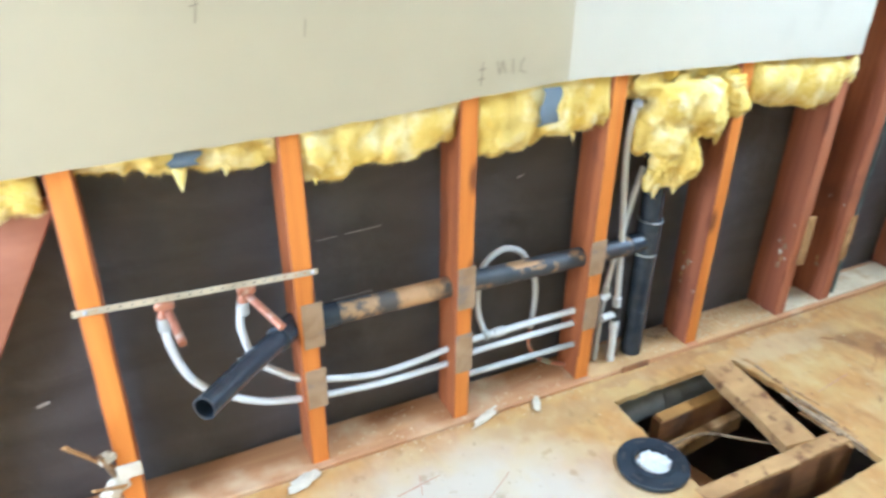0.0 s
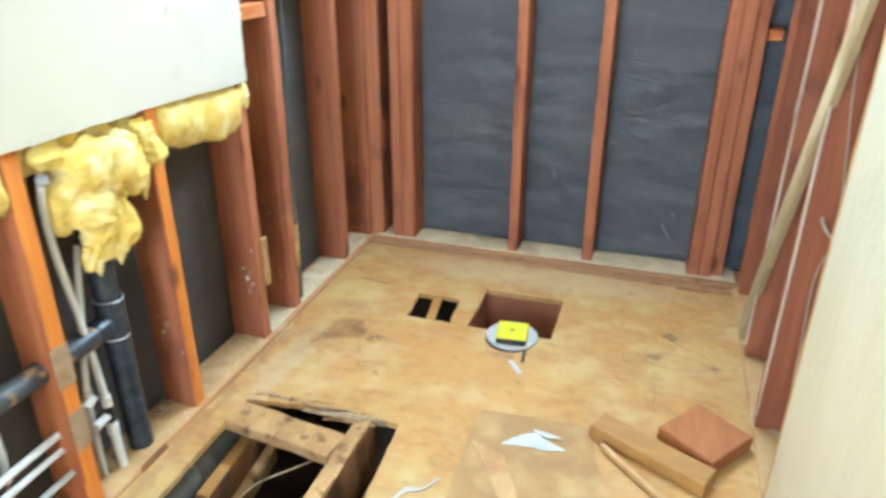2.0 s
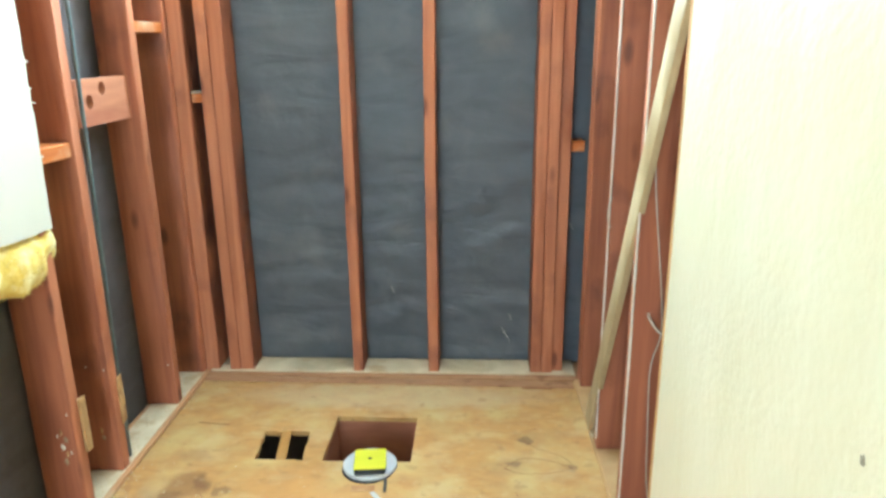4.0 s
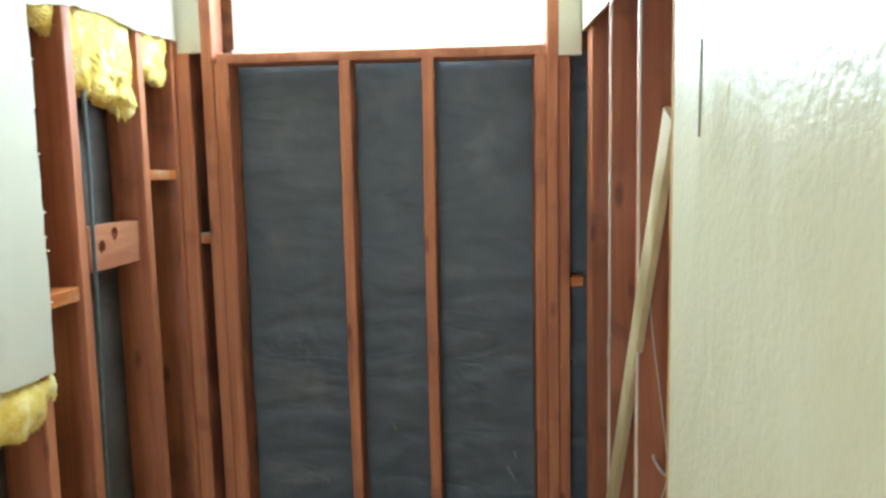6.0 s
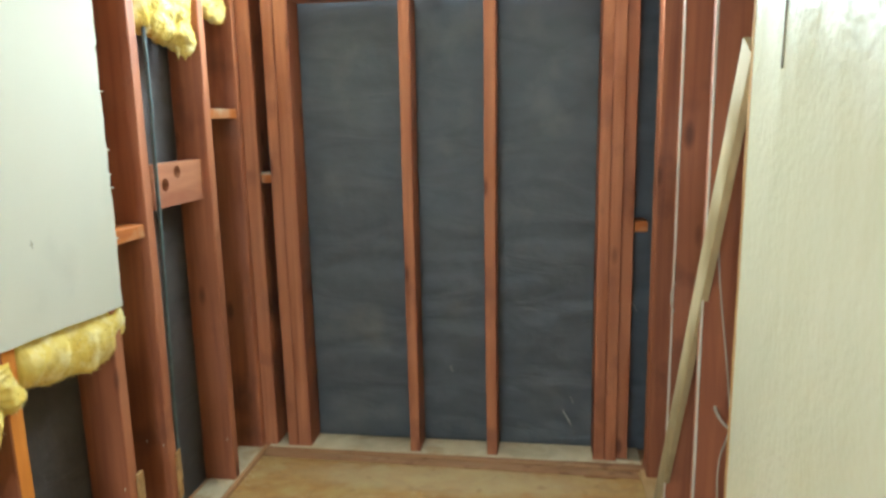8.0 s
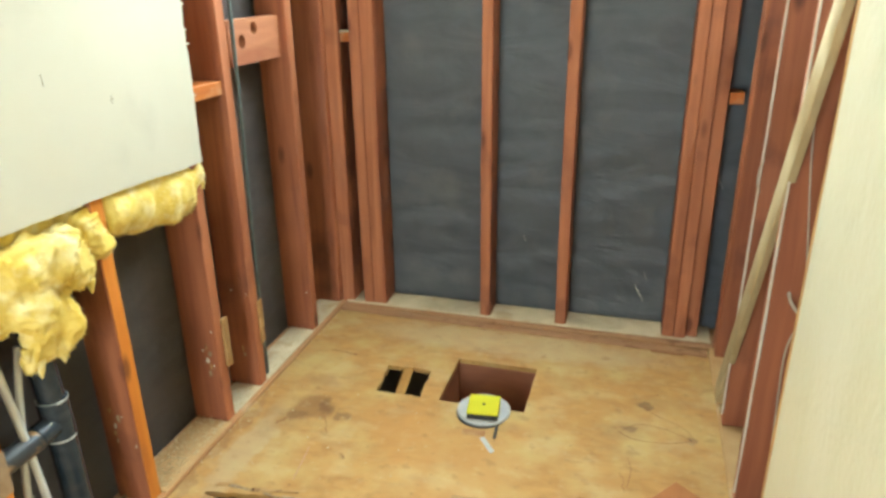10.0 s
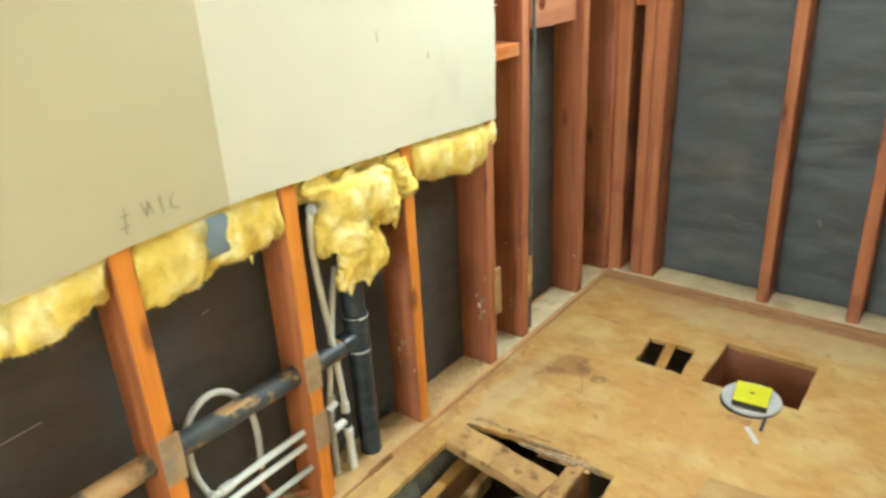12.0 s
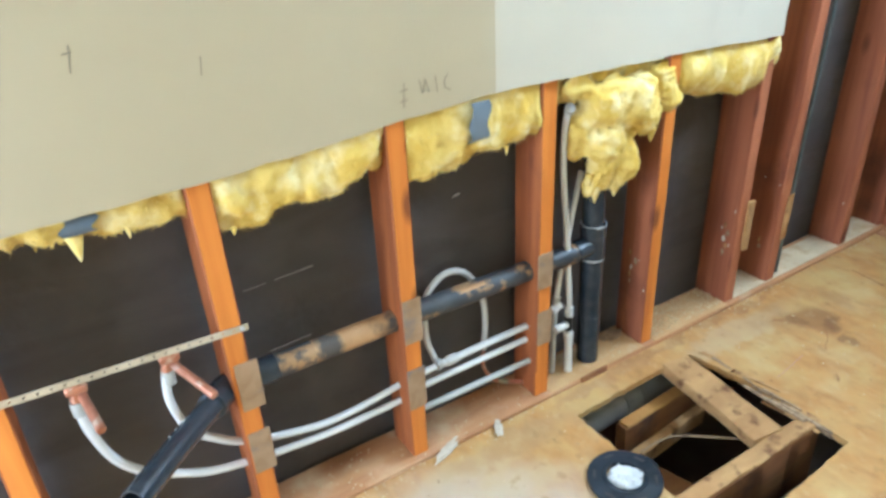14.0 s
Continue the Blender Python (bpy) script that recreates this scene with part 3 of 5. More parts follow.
# blocking between the studs
bm = lumber(bmesh.new(), (-0.919, 0.06, 1.062), (-0.746, 0.06, 1.060), 0.042, 0.105, (0, 0, 1), seed=31)
part("block", bm, wood_x, wall_plumbing)
bm = lumber(bmesh.new(), (-0.267, 0.06, 1.402), (-0.041, 0.06, 1.402), 0.038, 0.105, (0, 0, 1), seed=32)
part("block", bm, wood_x, wall_plumbing)
hole = lambda cx, cz, r: [(cx + r * math.cos(a), cz + r * math.sin(a)) for a in (2 * math.pi * k / 18 for k in range(18))]
bm = sheet(bmesh.new(), [(-0.70, 1.106), (-0.312, 1.106), (-0.312, 1.245), (-0.70, 1.245)], [hole(-0.565, 1.178, 0.021), hole(-0.484, 1.214, 0.021)], "y", 0.030, 0.072)
part("block", bm, edge_red, wall_plumbing, "wide block with two bored holes", smooth=False)
# let-in diagonal brace beyond the leaning stud
bm = lumber(bmesh.new(), (-3.355, 0.070, 0.14), (-2.990, 0.070, 0.80), 0.085, 0.035, (1, 0, -0.56), seed=33)
part("brace", bm, box_wood, wall_plumbing)

# drywall that is left on the plumbing wall
LOW = [(-4.3, 0.85), (-3.0, 0.855), (-2.75, 0.861), (-2.55, 0.866), (-2.32, 0.878), (-2.13, 0.894), (-1.905, 0.904)]
LOW2 = [(-1.905, 0.904), (-1.33, 0.893), (-0.922, 0.877)]
EDGE = [(-0.922, 0.877), (-0.918, 1.10), (-0.919, 1.36), (-0.921, 1.574), (-0.914, 1.578), (-0.918, 1.838), (-0.70, 1.885), (-0.49, 1.897), (-0.33, 1.888), (-0.004, 1.908)]
bm = sheet(bmesh.new(), rough_line(LOW, 0.04, 0.002, 4, False) + [(-1.905, 2.40), (-4.3, 2.40)], [], "y", -0.0135, -0.0005, (0, 1))
dry_a = part("drywall", bm, [paint_beige, gypsum], wall_plumbing, "beige painted drywall with a torn lower edge", smooth=False)
bm = sheet(bmesh.new(), rough_line(LOW2, 0.04, 0.002, 5, False)[:-1] + rough_line(EDGE, 0.025, 0.003, 6, False) + [(-0.004, 2.40), (-1.9045, 2.40)], [], "y", -0.0135, -0.0005, (0, 1))
dry_b = part("drywall", bm, [paint_white, gypsum], wall_plumbing, "cream painted drywall with a torn lower edge", smooth=False)
for owner, strokes in ((dry_a, [(-2.671, 1.122, -2.678, 1.082), (-2.683, 1.109, -2.669, 1.112), (-2.489, 1.076, -2.493, 1.046), (-2.123, 0.966, -2.127, 0.918), (-2.133, 0.950, -2.116, 0.953),
                        (-2.135, 0.930, -2.118, 0.932), (-2.090, 0.966, -2.083, 0.938), (-2.083, 0.938, -2.076, 0.966), (-2.076, 0.966, -2.068, 0.939), (-2.052, 0.967, -2.049, 0.935),
                        (-2.022, 0.967, -2.032, 0.955), (-2.032, 0.955, -2.031, 0.940), (-2.031, 0.940, -2.017, 0.934)]),
                       (dry_b, [(-1.245, 1.106, -1.231, 1.109), (-1.238, 1.118, -1.236, 1.097), (-1.43, 1.19, -1.427, 1.165)])):
    for x0, z0, x1, z1 in strokes:
        bm = lumber(bmesh.new(), (x0, -0.0138, z0), (x1, -0.0138, z1), 0.0022, 0.0008, (z1 - z0, 0, x0 - x1), seed=3, chamfer=0.0002, wave=0.0006, step=0.008)
        part("pencil_mark", bm, pencil, owner)

# paper torn loose along the cut edge
for k, (z, ln) in enumerate(((1.07, 0.006), (1.205, 0.008), (1.24, 0.005), (1.31, 0.009), (1.46, 0.006), (1.70, 0.007))):
    bm = lumber(bmesh.new(), (-0.924, -0.0125, z), (-0.920 + ln, -0.0165, z - 0.004 + 0.003 * (k % 3)), 0.004, 0.0012, (0, 0, 1), seed=90 + k, chamfer=0.0003, wave=0.002, step=0.004, ragged=0.004)
    part("torn_paper", bm, gypsum, dry_b, "torn pale paper shred")

# nail guard plates on the studs
for i, z0, z1, dx in ((2, 0.358, 0.476, 0.010), (2, 0.186, 0.297, 0.006), (3, 0.358, 0.476, 0.004), (3, 0.164, 0.283, 0.002), (4, 0.361, 0.463, 0.0), (4, 0.184, 0.290, 0.002)):
    x = STUDS[i][0] + dx
    bm = bmesh.new()
    box(bm, x - 0.024, x + 0.024, -0.0035, -0.0008, z0, z1, 0.0008)
    part("nail_plate", bm, rust_plate, stud_obs[i], "rusty steel nail plate")

# ---- window wall ----
wall_window = thing("wall_east", (0.05, -0.8, 0), "open stud wall of red lumber below a wide high window", "wall", kind="structure")
SILL = 1.86
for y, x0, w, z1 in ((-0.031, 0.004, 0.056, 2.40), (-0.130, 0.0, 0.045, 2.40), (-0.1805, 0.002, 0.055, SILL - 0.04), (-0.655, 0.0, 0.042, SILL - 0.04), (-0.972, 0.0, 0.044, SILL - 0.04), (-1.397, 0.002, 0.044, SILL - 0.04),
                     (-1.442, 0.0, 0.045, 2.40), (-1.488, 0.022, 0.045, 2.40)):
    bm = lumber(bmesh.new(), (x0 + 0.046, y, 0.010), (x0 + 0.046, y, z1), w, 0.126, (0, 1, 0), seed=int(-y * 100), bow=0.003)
    lit_edge(bm, (-1, 0, 0))
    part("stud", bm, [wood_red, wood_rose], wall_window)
bm = lumber(bmesh.new(), (0.018, -1.60, -0.010), (0.034, -0.02, -0.010), 0.166, 0.046, (1, 0, 0), seed=41, step=0.05)
part("sole_plate", bm, batten_brown, wall_window)
bm = lumber(bmesh.new(), (-0.100, -1.545, 0.0032), (-0.068, -0.024, 0.0032), 0.048, 0.006, (1, 0, 0), seed=46, chamfer=0.002, wave=0.0025, step=0.04)
part("batten", bm, batten_brown, wall_window, "thin worn red brown batten along the plate")
bm = lumber(bmesh.new(), (0.036, -1.56, 0.0155), (0.040, -0.03, 0.0155), 0.136, 0.004, (1, 0, 0), seed=42, chamfer=0.001, wave=0.0006)
part("plaster_dust", bm, plate_pale, wall_window, "pale dusty plaster skin on the plate")
bm = lumber(bmesh.new(), (0.052, -1.42, SILL - 0.02), (0.052, -0.161, SILL - 0.02), 0.112, 0.038, (1, 0, 0), seed=43)
part("rough_sill", bm, edge_red, wall_window)
felt_sheet("felt_paper", (0.128, 0.15, 0), (0, -1, 0), 1.90, SILL + 0.02, wall_window, 7)
for name, y0, y1, z0, z1 in (("sheathing", -1.9, 0.2, -0.3, SILL - 0.02), ("sheathing", -1.9, -1.425, SILL - 0.02, 2.5), ("sheathing", -0.195, 0.2, SILL - 0.02, 2.5), ("sheathing", -1.425, -0.195, 2.40, 2.5)):
    bm = bmesh.new()
    box(bm, 0.143, 0.202, y0, y1, z0, z1)
    part(name, bm, dark_wood, wall_window)
bm = lumber(bmesh.new(), (0.05, -0.060, 1.145), (0.05, -0.107, 1.145), 0.034, 0.10, (0, 0, 1), seed=44)
part("block", bm, wood_y, wall_window)
bm = lumber(bmesh.new(), (0.055, -1.511, 0.956), (0.055, -1.558, 0.956), 0.040, 0.10, (0, 0, 1), seed=45)
part("block", bm, wood_y, wall_window)
for y0, y1, z0 in ((-0.116, -0.0145, 1.862), (-1.548, -1.462, 1.815)):
    bm = bmesh.new()
    box(bm, -0.014, -0.001, y0, y1, z0, 2.40, 0.001)
    part("drywall", bm, paint_white, wall_window, "cream drywall strip beside the window", smooth=False)
for x, z, y, n in ((0.111, 0.14, -1.27, 3), (0.111, 0.20, -1.30, 1), (0.111, 0.32, -0.80, 1), (0.111, 0.62, -1.53, 2)):
    for k in range(n):
        bm = lumber(bmesh.new(), (x, y - 0.012 * k, z - 0.02 * k), (x, y + 0.012 - 0.012 * k, z + 0.028 - 0.02 * k), 0.002, 0.003, (1, 0, 0), chamfer=0.0003, wave=0.001, step=0.01)
        part("scuff", bm, scratch, wall_window)

window_1 = thing("window_1", (0.10, -0.81, SILL), "wide white framed window, bright with daylight", "window", kind="structure")
for nm, y0, y1, z0, z1 in (("window_sill", -1.42, -0.20, SILL, SILL + 0.022), ("window_frame", -1.42, -1.385, SILL + 0.023, 2.40), ("window_frame", -0.235, -0.20, SILL + 0.023, 2.40),
                           ("window_frame", -1.384, -0.236, 2.36, 2.40)):
    bm = bmesh.new()
    box(bm, 0.085 if nm != "window_sill" else 0.060, 0.135, y0, y1, z0, z1, 0.003)
    part(nm, bm, white_frame, window_1)
bm = bmesh.new()
box(bm, 0.118, 0.122, -1.384, -0.236, SILL + 0.023, 2.36)
pane = part("pane", bm, glass, window_1)
pane.visible_shadow = False
bm = bmesh.new()
box(bm, 2.5, 2.52, -5, 4, 0.5, 6.0)
tagged(part("backdrop", bm, daylight), "bright pale sky outside the window", "sky", kind="structure")

# ---- right wall ----
YR = -1.562
wall_right = thing("wall_south", (-1.0, YR, 0), "half stripped wall with red studs and textured cream drywall", "wall", kind="structure")
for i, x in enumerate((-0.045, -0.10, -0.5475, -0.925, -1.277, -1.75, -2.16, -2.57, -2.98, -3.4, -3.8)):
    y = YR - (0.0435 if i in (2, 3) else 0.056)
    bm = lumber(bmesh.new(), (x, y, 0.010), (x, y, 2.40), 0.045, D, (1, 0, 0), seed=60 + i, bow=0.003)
    lit_edge(bm, (0, 1, 0))
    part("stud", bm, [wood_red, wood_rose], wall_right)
bm = lumber(bmesh.new(), (-4.3, YR - 0.05, -0.012), (0.09, YR - 0.05, -0.012), 0.122, 0.046, (0, 1, 0), seed=70, step=0.05)
part("sole_plate", bm, plate_tan, wall_right)
felt_sheet("felt_paper", (0.10, YR - 0.128, 0), (-1, 0, 0), 4.4, 2.46, wall_right, 9)
bm = bmesh.new()
box(bm, -4.42, 0.25, -1.77, YR - 0.15, -0.1, 2.5)
part("sheathing", bm, dark_wood, wall_right)
bm = sheet(bmesh.new(), [(-4.3, 0.012), (-1.250, 0.012)] + rough_line([(-1.250, 0.012), (-1.248, 1.2), (-1.250, 1.87)], 0.06, 0.0015, 11, False)[1:]
           + rough_line([(-1.250, 1.87), (-0.6, 1.88), (-0.005, 1.90)], 0.03, 0.003, 12, False)[1:] + [(-0.005, 2.40), (-4.3, 2.40)], [], "y", YR + 0.0005, YR + 0.013, (0, 1))
dry_r = part("drywall", bm, [paint_texture, brown_edge], wall_right, "cream roller textured drywall with a brown cut edge", smooth=False)
bm = lumber(bmesh.new(), (-1.2545, YR + 0.0137, 0.012), (-1.2545, YR + 0.0137, 1.87), 0.010, 0.0014, (1, 0, 0), seed=72, chamfer=0.0003, wave=0.0014, step=0.03)
part("torn_paper", bm, brown_edge, dry_r, "torn brown paper along the cut edge")
# thin plaster edges left along two studs
for x in (-0.568, -0.9455):
    bm = lumber(bmesh.new(), (x, YR + 0.0085, 0.05), (x + 0.002, YR + 0.0085, 1.87), 0.0045, 0.005, (1, 0, 0), seed=71, chamfer=0.001, wave=0.0016, step=0.03)
    part("plaster_edge", bm, gypsum, wall_right)
bm = tube(bmesh.new(), [(-1.434, YR + 0.0145, 1.611), (-1.431, YR + 0.0145, 1.53), (-1.428, YR + 0.0145, 1.444)], 0.0016, 6)
part("crack", bm, pencil, dry_r, "dark hanging crack line")

for x, z, r in ((-2.013, 0.915, 0.0042),):
    bm = bmesh.new()
    crumple(bm, (x, YR + 0.0135, z), (r, 0.0016, r * 1.5), x, 3, 0.5)
    part("nick", bm, pencil, dry_r, "small dark nick in the paint")

bm = lumber(bmesh.new(), (-0.405, YR + 0.004, 0.012), (-1.214, YR + 0.004, 1.50), 0.076, 0.018, (1, 0, 0.54), seed=80, chamfer=0.001)
part("brace", bm, grey_strip, wall_right, "weathered grey diagonal brace let into the studs")

bm = tube(bmesh.new(), [(-0.952, -1.580, 1.08), (-0.952, -1.591, 0.96), (-0.952, -1.622, 0.72), (-0.953, -1.630, 0.60), (-0.953, -1.610, 0.50), (-0.952, -1.616, 0.32), (-0.953, -1.624, 0.16), (-0.953, -1.634, 0.08), (-0.953, -1.628, 0.02)], 0.0021, 8)
solo("cable", bm, cable_white, "thin pale cable hanging down a red stud", "cable")
bm = tube(bmesh.new(), [(-0.943, -1.596, 0.655), (-0.957, -1.597, 0.645), (-0.972, -1.612, 0.622), (-0.977, -1.640, 0.598)], 0.0042, 8)
solo("cable", bm, cable_white, "short cut cable end poking out of a stud bay", "cable")
bm = tube(bmesh.new(), [(-0.572, -1.556, 0.885), (-0.578, -1.548, 0.855), (-0.578, -1.548, 0.82), (-0.572, -1.556, 0.79)], 0.003, 8)
solo("cable", bm, cable_white, "small loop of pale cable on a stud", "cable")

# ---- unseen rear wall, doorway added for the fill lamp, ceiling ----
wall_rear = thing("wall_west", (-4.36, -0.8, 0), "unseen plain painted wall with an added doorway", "wall", kind="structure")
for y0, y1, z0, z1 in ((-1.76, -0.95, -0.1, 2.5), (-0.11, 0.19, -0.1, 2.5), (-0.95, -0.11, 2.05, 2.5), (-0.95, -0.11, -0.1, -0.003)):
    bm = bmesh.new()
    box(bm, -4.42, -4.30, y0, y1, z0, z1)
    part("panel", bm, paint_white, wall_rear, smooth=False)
bm = bmesh.new()
box(bm, -4.42, 0.16, -1.74, 0.16, 2.402, 2.45)
tagged(part("ceiling", bm, ceiling_paint), "plain white painted ceiling", "ceiling", kind="structure")

# ---- floor openings: what shows below ----
def beam(name, p0, p1, w, d, side, mat, label, seed, cat="joist", rag=0.0, wave=0.002):
    return solo(name, lumber(bmesh.new(), p0, p1, w, d, side, seed=seed, wave=wave, ragged=rag, step=0.03), mat, label, cat, kind="structure")


beam("floor_joist", (-1.74, -0.481, -0.110), (-1.215, -0.484, -0.110), 0.042, 0.205, (0, 1, 0), dark_wood, "old brown floor joist with a pale sawn top", 101)
beam("floor_joist", (-4.25, -1.10, -0.115), (-0.05, -1.10, -0.115), 0.042, 0.19, (0, 1, 0), dark_wood, "old brown floor joist under the plywood", 103)
beam("trim_board", (-1.322, -0.106, -0.013), (-1.374, -0.458, -0.011), 0.098, 0.036, (1, 0, 0), rotten, "rotten pale board across the floor opening", 104, "board", 0.006, 0.006)
beam("trim_board", (-1.74, -0.478, -0.003), (-1.215, -0.484, -0.003), 0.046, 0.010, (0, 1, 0), rotten, "pale worn top edge of a joist", 105, "board", 0.003, 0.003)
beam("underfloor_rail", (-1.565, -0.142, -0.168), (-1.24, -0.132, -0.160), 0.036, 0.130, (0, 1, 0), dark_wood, "brown rail on edge deep in the floor opening", 106, "board")
beam("underfloor_rail", (-1.560, -0.142, -0.0995), (-1.24, -0.132, -0.0915), 0.038, 0.006, (0, 1, 0), orange_timber, "pale orange cap strip on a rail below the floor", 107, "board")
beam("underfloor_rail", (-1.565, -0.195, -0.195), (-1.26, -0.176, -0.188), 0.030, 0.055, (0, 1, 0), rotten, "second brown rail lower in the floor opening", 108, "board")
beam("underfloor_rail", (-1.515, -0.215, -0.262), (-1.455, -0.465, -0.255), 0.075, 0.030, (1, 0, 0), dark_wood, "dim brown plank deep in the floor opening", 109, "board")

# splintered plywood layers along the far side of the opening
rnd = random.Random(5)
for k in range(16):
    y = -0.13 - 0.035 * k if k < 5 else -0.30 - 0.013 * (k - 5)
    x = -1.222 - rnd.uniform(0.0, 0.008 if k < 5 else 0.040)
    z = 0.001 if k < 5 else rnd.uniform(-0.010, 0.010)
    bm = lumber(bmesh.new(), (x, y, z), (x + rnd.uniform(-0.006, 0.030), y - rnd.uniform(0.08, 0.15), z - rnd.uniform(0.0, 0.010)),
                rnd.uniform(0.005, 0.018), 0.0035, (1, 0, rnd.uniform(-0.3, 0.3)), seed=120 + k, chamfer=0.001, wave=0.005, step=0.012, ragged=0.02)
    solo("wood_splinter", bm, rotten if k % 3 == 0 else splint, "torn grey brown splinter of plywood at the opening", "splinter", "splinters at the floor opening")

# drain pipe and bend below the floor
under = thing("waste_pipe", (-1.5, -0.05, -0.2), "dusty black plastic waste pipe below the floor", "pipe")
part("pipe", tube(bmesh.new(), [(-1.80, -0.035, -0.165), (-1.5, -0.025, -0.150), (-1.2, -0.020, -0.140)], 0.046, 20), abs_dusty, under)
part("coupling", tube(bmesh.new(), [(-1.46, -0.024, -0.149), (-1.40, -0.023, -0.147)], 0.052, 20, False), abs_dusty, under)
part("bend", tube(bmesh.new(), [(-1.785, -0.352, -0.02), (-1.782, -0.350, -0.10), (-1.74, -0.325, -0.17), (-1.65, -0.27, -0.20), (-1.55, -0.22, -0.21)], 0.048, 20), abs_black, under)
part("collar", tube(bmesh.new(), [(-1.69, -0.30, -0.120), (-1.665, -0.285, -0.175)], 0.058, 20, False), abs_black, under)
solo("string", tube(bmesh.new(), [(-1.62, -0.26, -0.075), (-1.53, -0.285, -0.050), (-1.44, -0.36, -0.045), (-1.36, -0.44, -0.035)], 0.0028, 7), splint, "thin pale rod lying across the floor opening", "rod")

# closet flange
flange = thing("closet_flange", (-1.782, -0.354, 0), "black plastic toilet flange plugged with a white rag", "flange")
bm = disc(bmesh.new(), (-1.782, -0.354), 0.046, 0.090, 0.001, 0.013, 48)
part("ring", bm, abs_black, flange)
bm = disc(bmesh.new(), (-1.782, -0.354), 0.044, 0.054, 0.013, 0.018, 40)
part("lip", bm, abs_black, flange)
for a in range(6):
    ang = a * math.pi / 3 + 0.3
    bm = cube_at((-1.782 + 0.073 * math.cos(ang), -0.354 + 0.073 * math.sin(ang), 0.0125), 0.007, 0.026, 0.0015, math.degrees(ang), r=0.0004)
    part("slot", bm, black_rubber, flange, "dark bolt slot")
bm = bmesh.new()
crumple(bm, (-1.782, -0.354, 0.010), (0.038, 0.036, 0.015), 4, 5, 0.36, 2.6)
part("rag", bm, rag, flange, "crumpled white rag")

# lined box opening and vent strip
liner = thing("floor_box", (-0.5, -0.78, -0.25), "reddish brown wooden lining of a square floor opening", "floor box", kind="structure")
for p0, p1, w, side in (((-0.342, -0.60, -0.135), (-0.346, -0.96, -0.135), 0.036, (1, 0, 0)), ((-0.66, -0.612, -0.135), (-0.362, -0.612, -0.135), 0.036, (0, 1, 0)),
                        ((-0.66, -0.950, -0.135), (-0.366, -0.950, -0.135), 0.036, (0, 1, 0)), ((-0.672, -0.63, -0.135), (-0.672, -0.93, -0.135), 0.036, (1, 0, 0))):
    part("board", lumber(bmesh.new(), p0, p1, w, 0.23, side, seed=int(p0[1] * -50)), box_wood, liner)
bm = bmesh.new()
box(bm, -0.70, -0.33, -0.97, -0.60, -0.272, -0.252)
part("bottom", bm, dark_wood, liner)
beam("vent_strip", (-0.462, -0.463, -0.012), (-0.662, -0.487, -0.012), 0.034, 0.016, (0, 1, 0), orange_timber, "orange wooden strip across a small floor slot", 110, "strip")

# yellow square on a white round plate
cover = thing("drain_cover", (-0.69, -0.798, 0), "yellow square cap on a white round drain plate", "drain cover")
bm = disc(bmesh.new(), (-0.678, -0.797), 0.012, 0.089, 0.004, 0.013, 44)
part("plate", bm, white_plastic, cover, "dusty white round plate")
bm = disc(bmesh.new(), (-0.690, -0.793), 0.012, 0.086, 0.0005, 0.0045, 40)
part("gasket", bm, black_rubber, cover, "black rubber gasket")
part("base", cube_at((-0.692, -0.800, 0.013), 0.108, 0.100, 0.020, 6, r=0.002), black_rubber, cover, "black square base")
part("cap", cube_at((-0.692, -0.800, 0.033), 0.112, 0.104, 0.006, 6, r=0.002), yellow, cover, "bright yellow square cap")
bm = disc(bmesh.new(), (-0.692, -0.800), 0.0005, 0.007, 0.039, 0.040, 16)
part("hole", bm, black_rubber, cover)
solo("tape_strip", cube_at((-0.775, -0.858, 0.0), 0.085, 0.010, 0.004, 4, r=0.001), black_rubber, "short black rubber strip on the plywood", "strip")
solo("plastic_shim", cube_at((-0.852, -0.845, 0.0), 0.080, 0.016, 0.003, 36, r=0.001), white_plastic, "small white plastic shim on the plywood", "shim")
solo("veneer_chip", cube_at((-0.800, -0.790, 0.0), 0.032, 0.075, 0.0015, 4, r=0.0004), pale_wood, "thin pale veneer chip on the plywood", "wood chip")

# ---- loose wood, paper and board on the floor ----
solo("wooden_block", cube_at((-1.058, -1.417, 0.0), 0.178, 0.176, 0.046, -38, r=0.003), block_red, "square red brown wooden block lying flat on plywood", "wood block")
bm = lumber(bmesh.new(), (-1.085, -1.128, 0.020), (-1.235, -1.425, 0.020), 0.078, 0.040, (1, 0, 0), seed=131, chamfer=0.003, ragged=0.006)
solo("timber_offcut", bm, orange_timber, "orange brown timber offcut lying on plywood", "timber")
bm = lumber(bmesh.new(), (-1.160, -1.150, 0.012), (-1.340, -1.330, 0.010), 0.020, 0.012, (0, 0, 1), seed=132, chamfer=0.003, wave=0.003, ragged=0.01)
solo("wood_stick", bm, pale_wood, "thin tan split stick leaning by the offcut", "stick")
bm = sheet(bmesh.new(), rough_line([(-1.085, -1.115), (-1.10, -0.80), (-1.24, -0.79), (-1.50, -0.80), (-1.62, -0.97), (-1.46, -1.24), (-1.22, -1.14)], 0.05, 0.004, 33), [], "z", 0.001, 0.0045)
solo("hardboard_sheet", bm, cardboard, "thin brown hardboard sheet lying on plywood", "board", smooth=False)
bm = sheet(bmesh.new(), rough_line([(-1.28, -0.83), (-1.24, -0.80), (-1.27, -0.90), (-1.42, -0.97), (-1.44, -0.93)], 0.03, 0.002, 35), [], "z", 0.005, 0.007)
solo("veneer_sheet", bm, pale_wood, "pale torn veneer sheet on the hardboard", "wood chip", smooth=False)


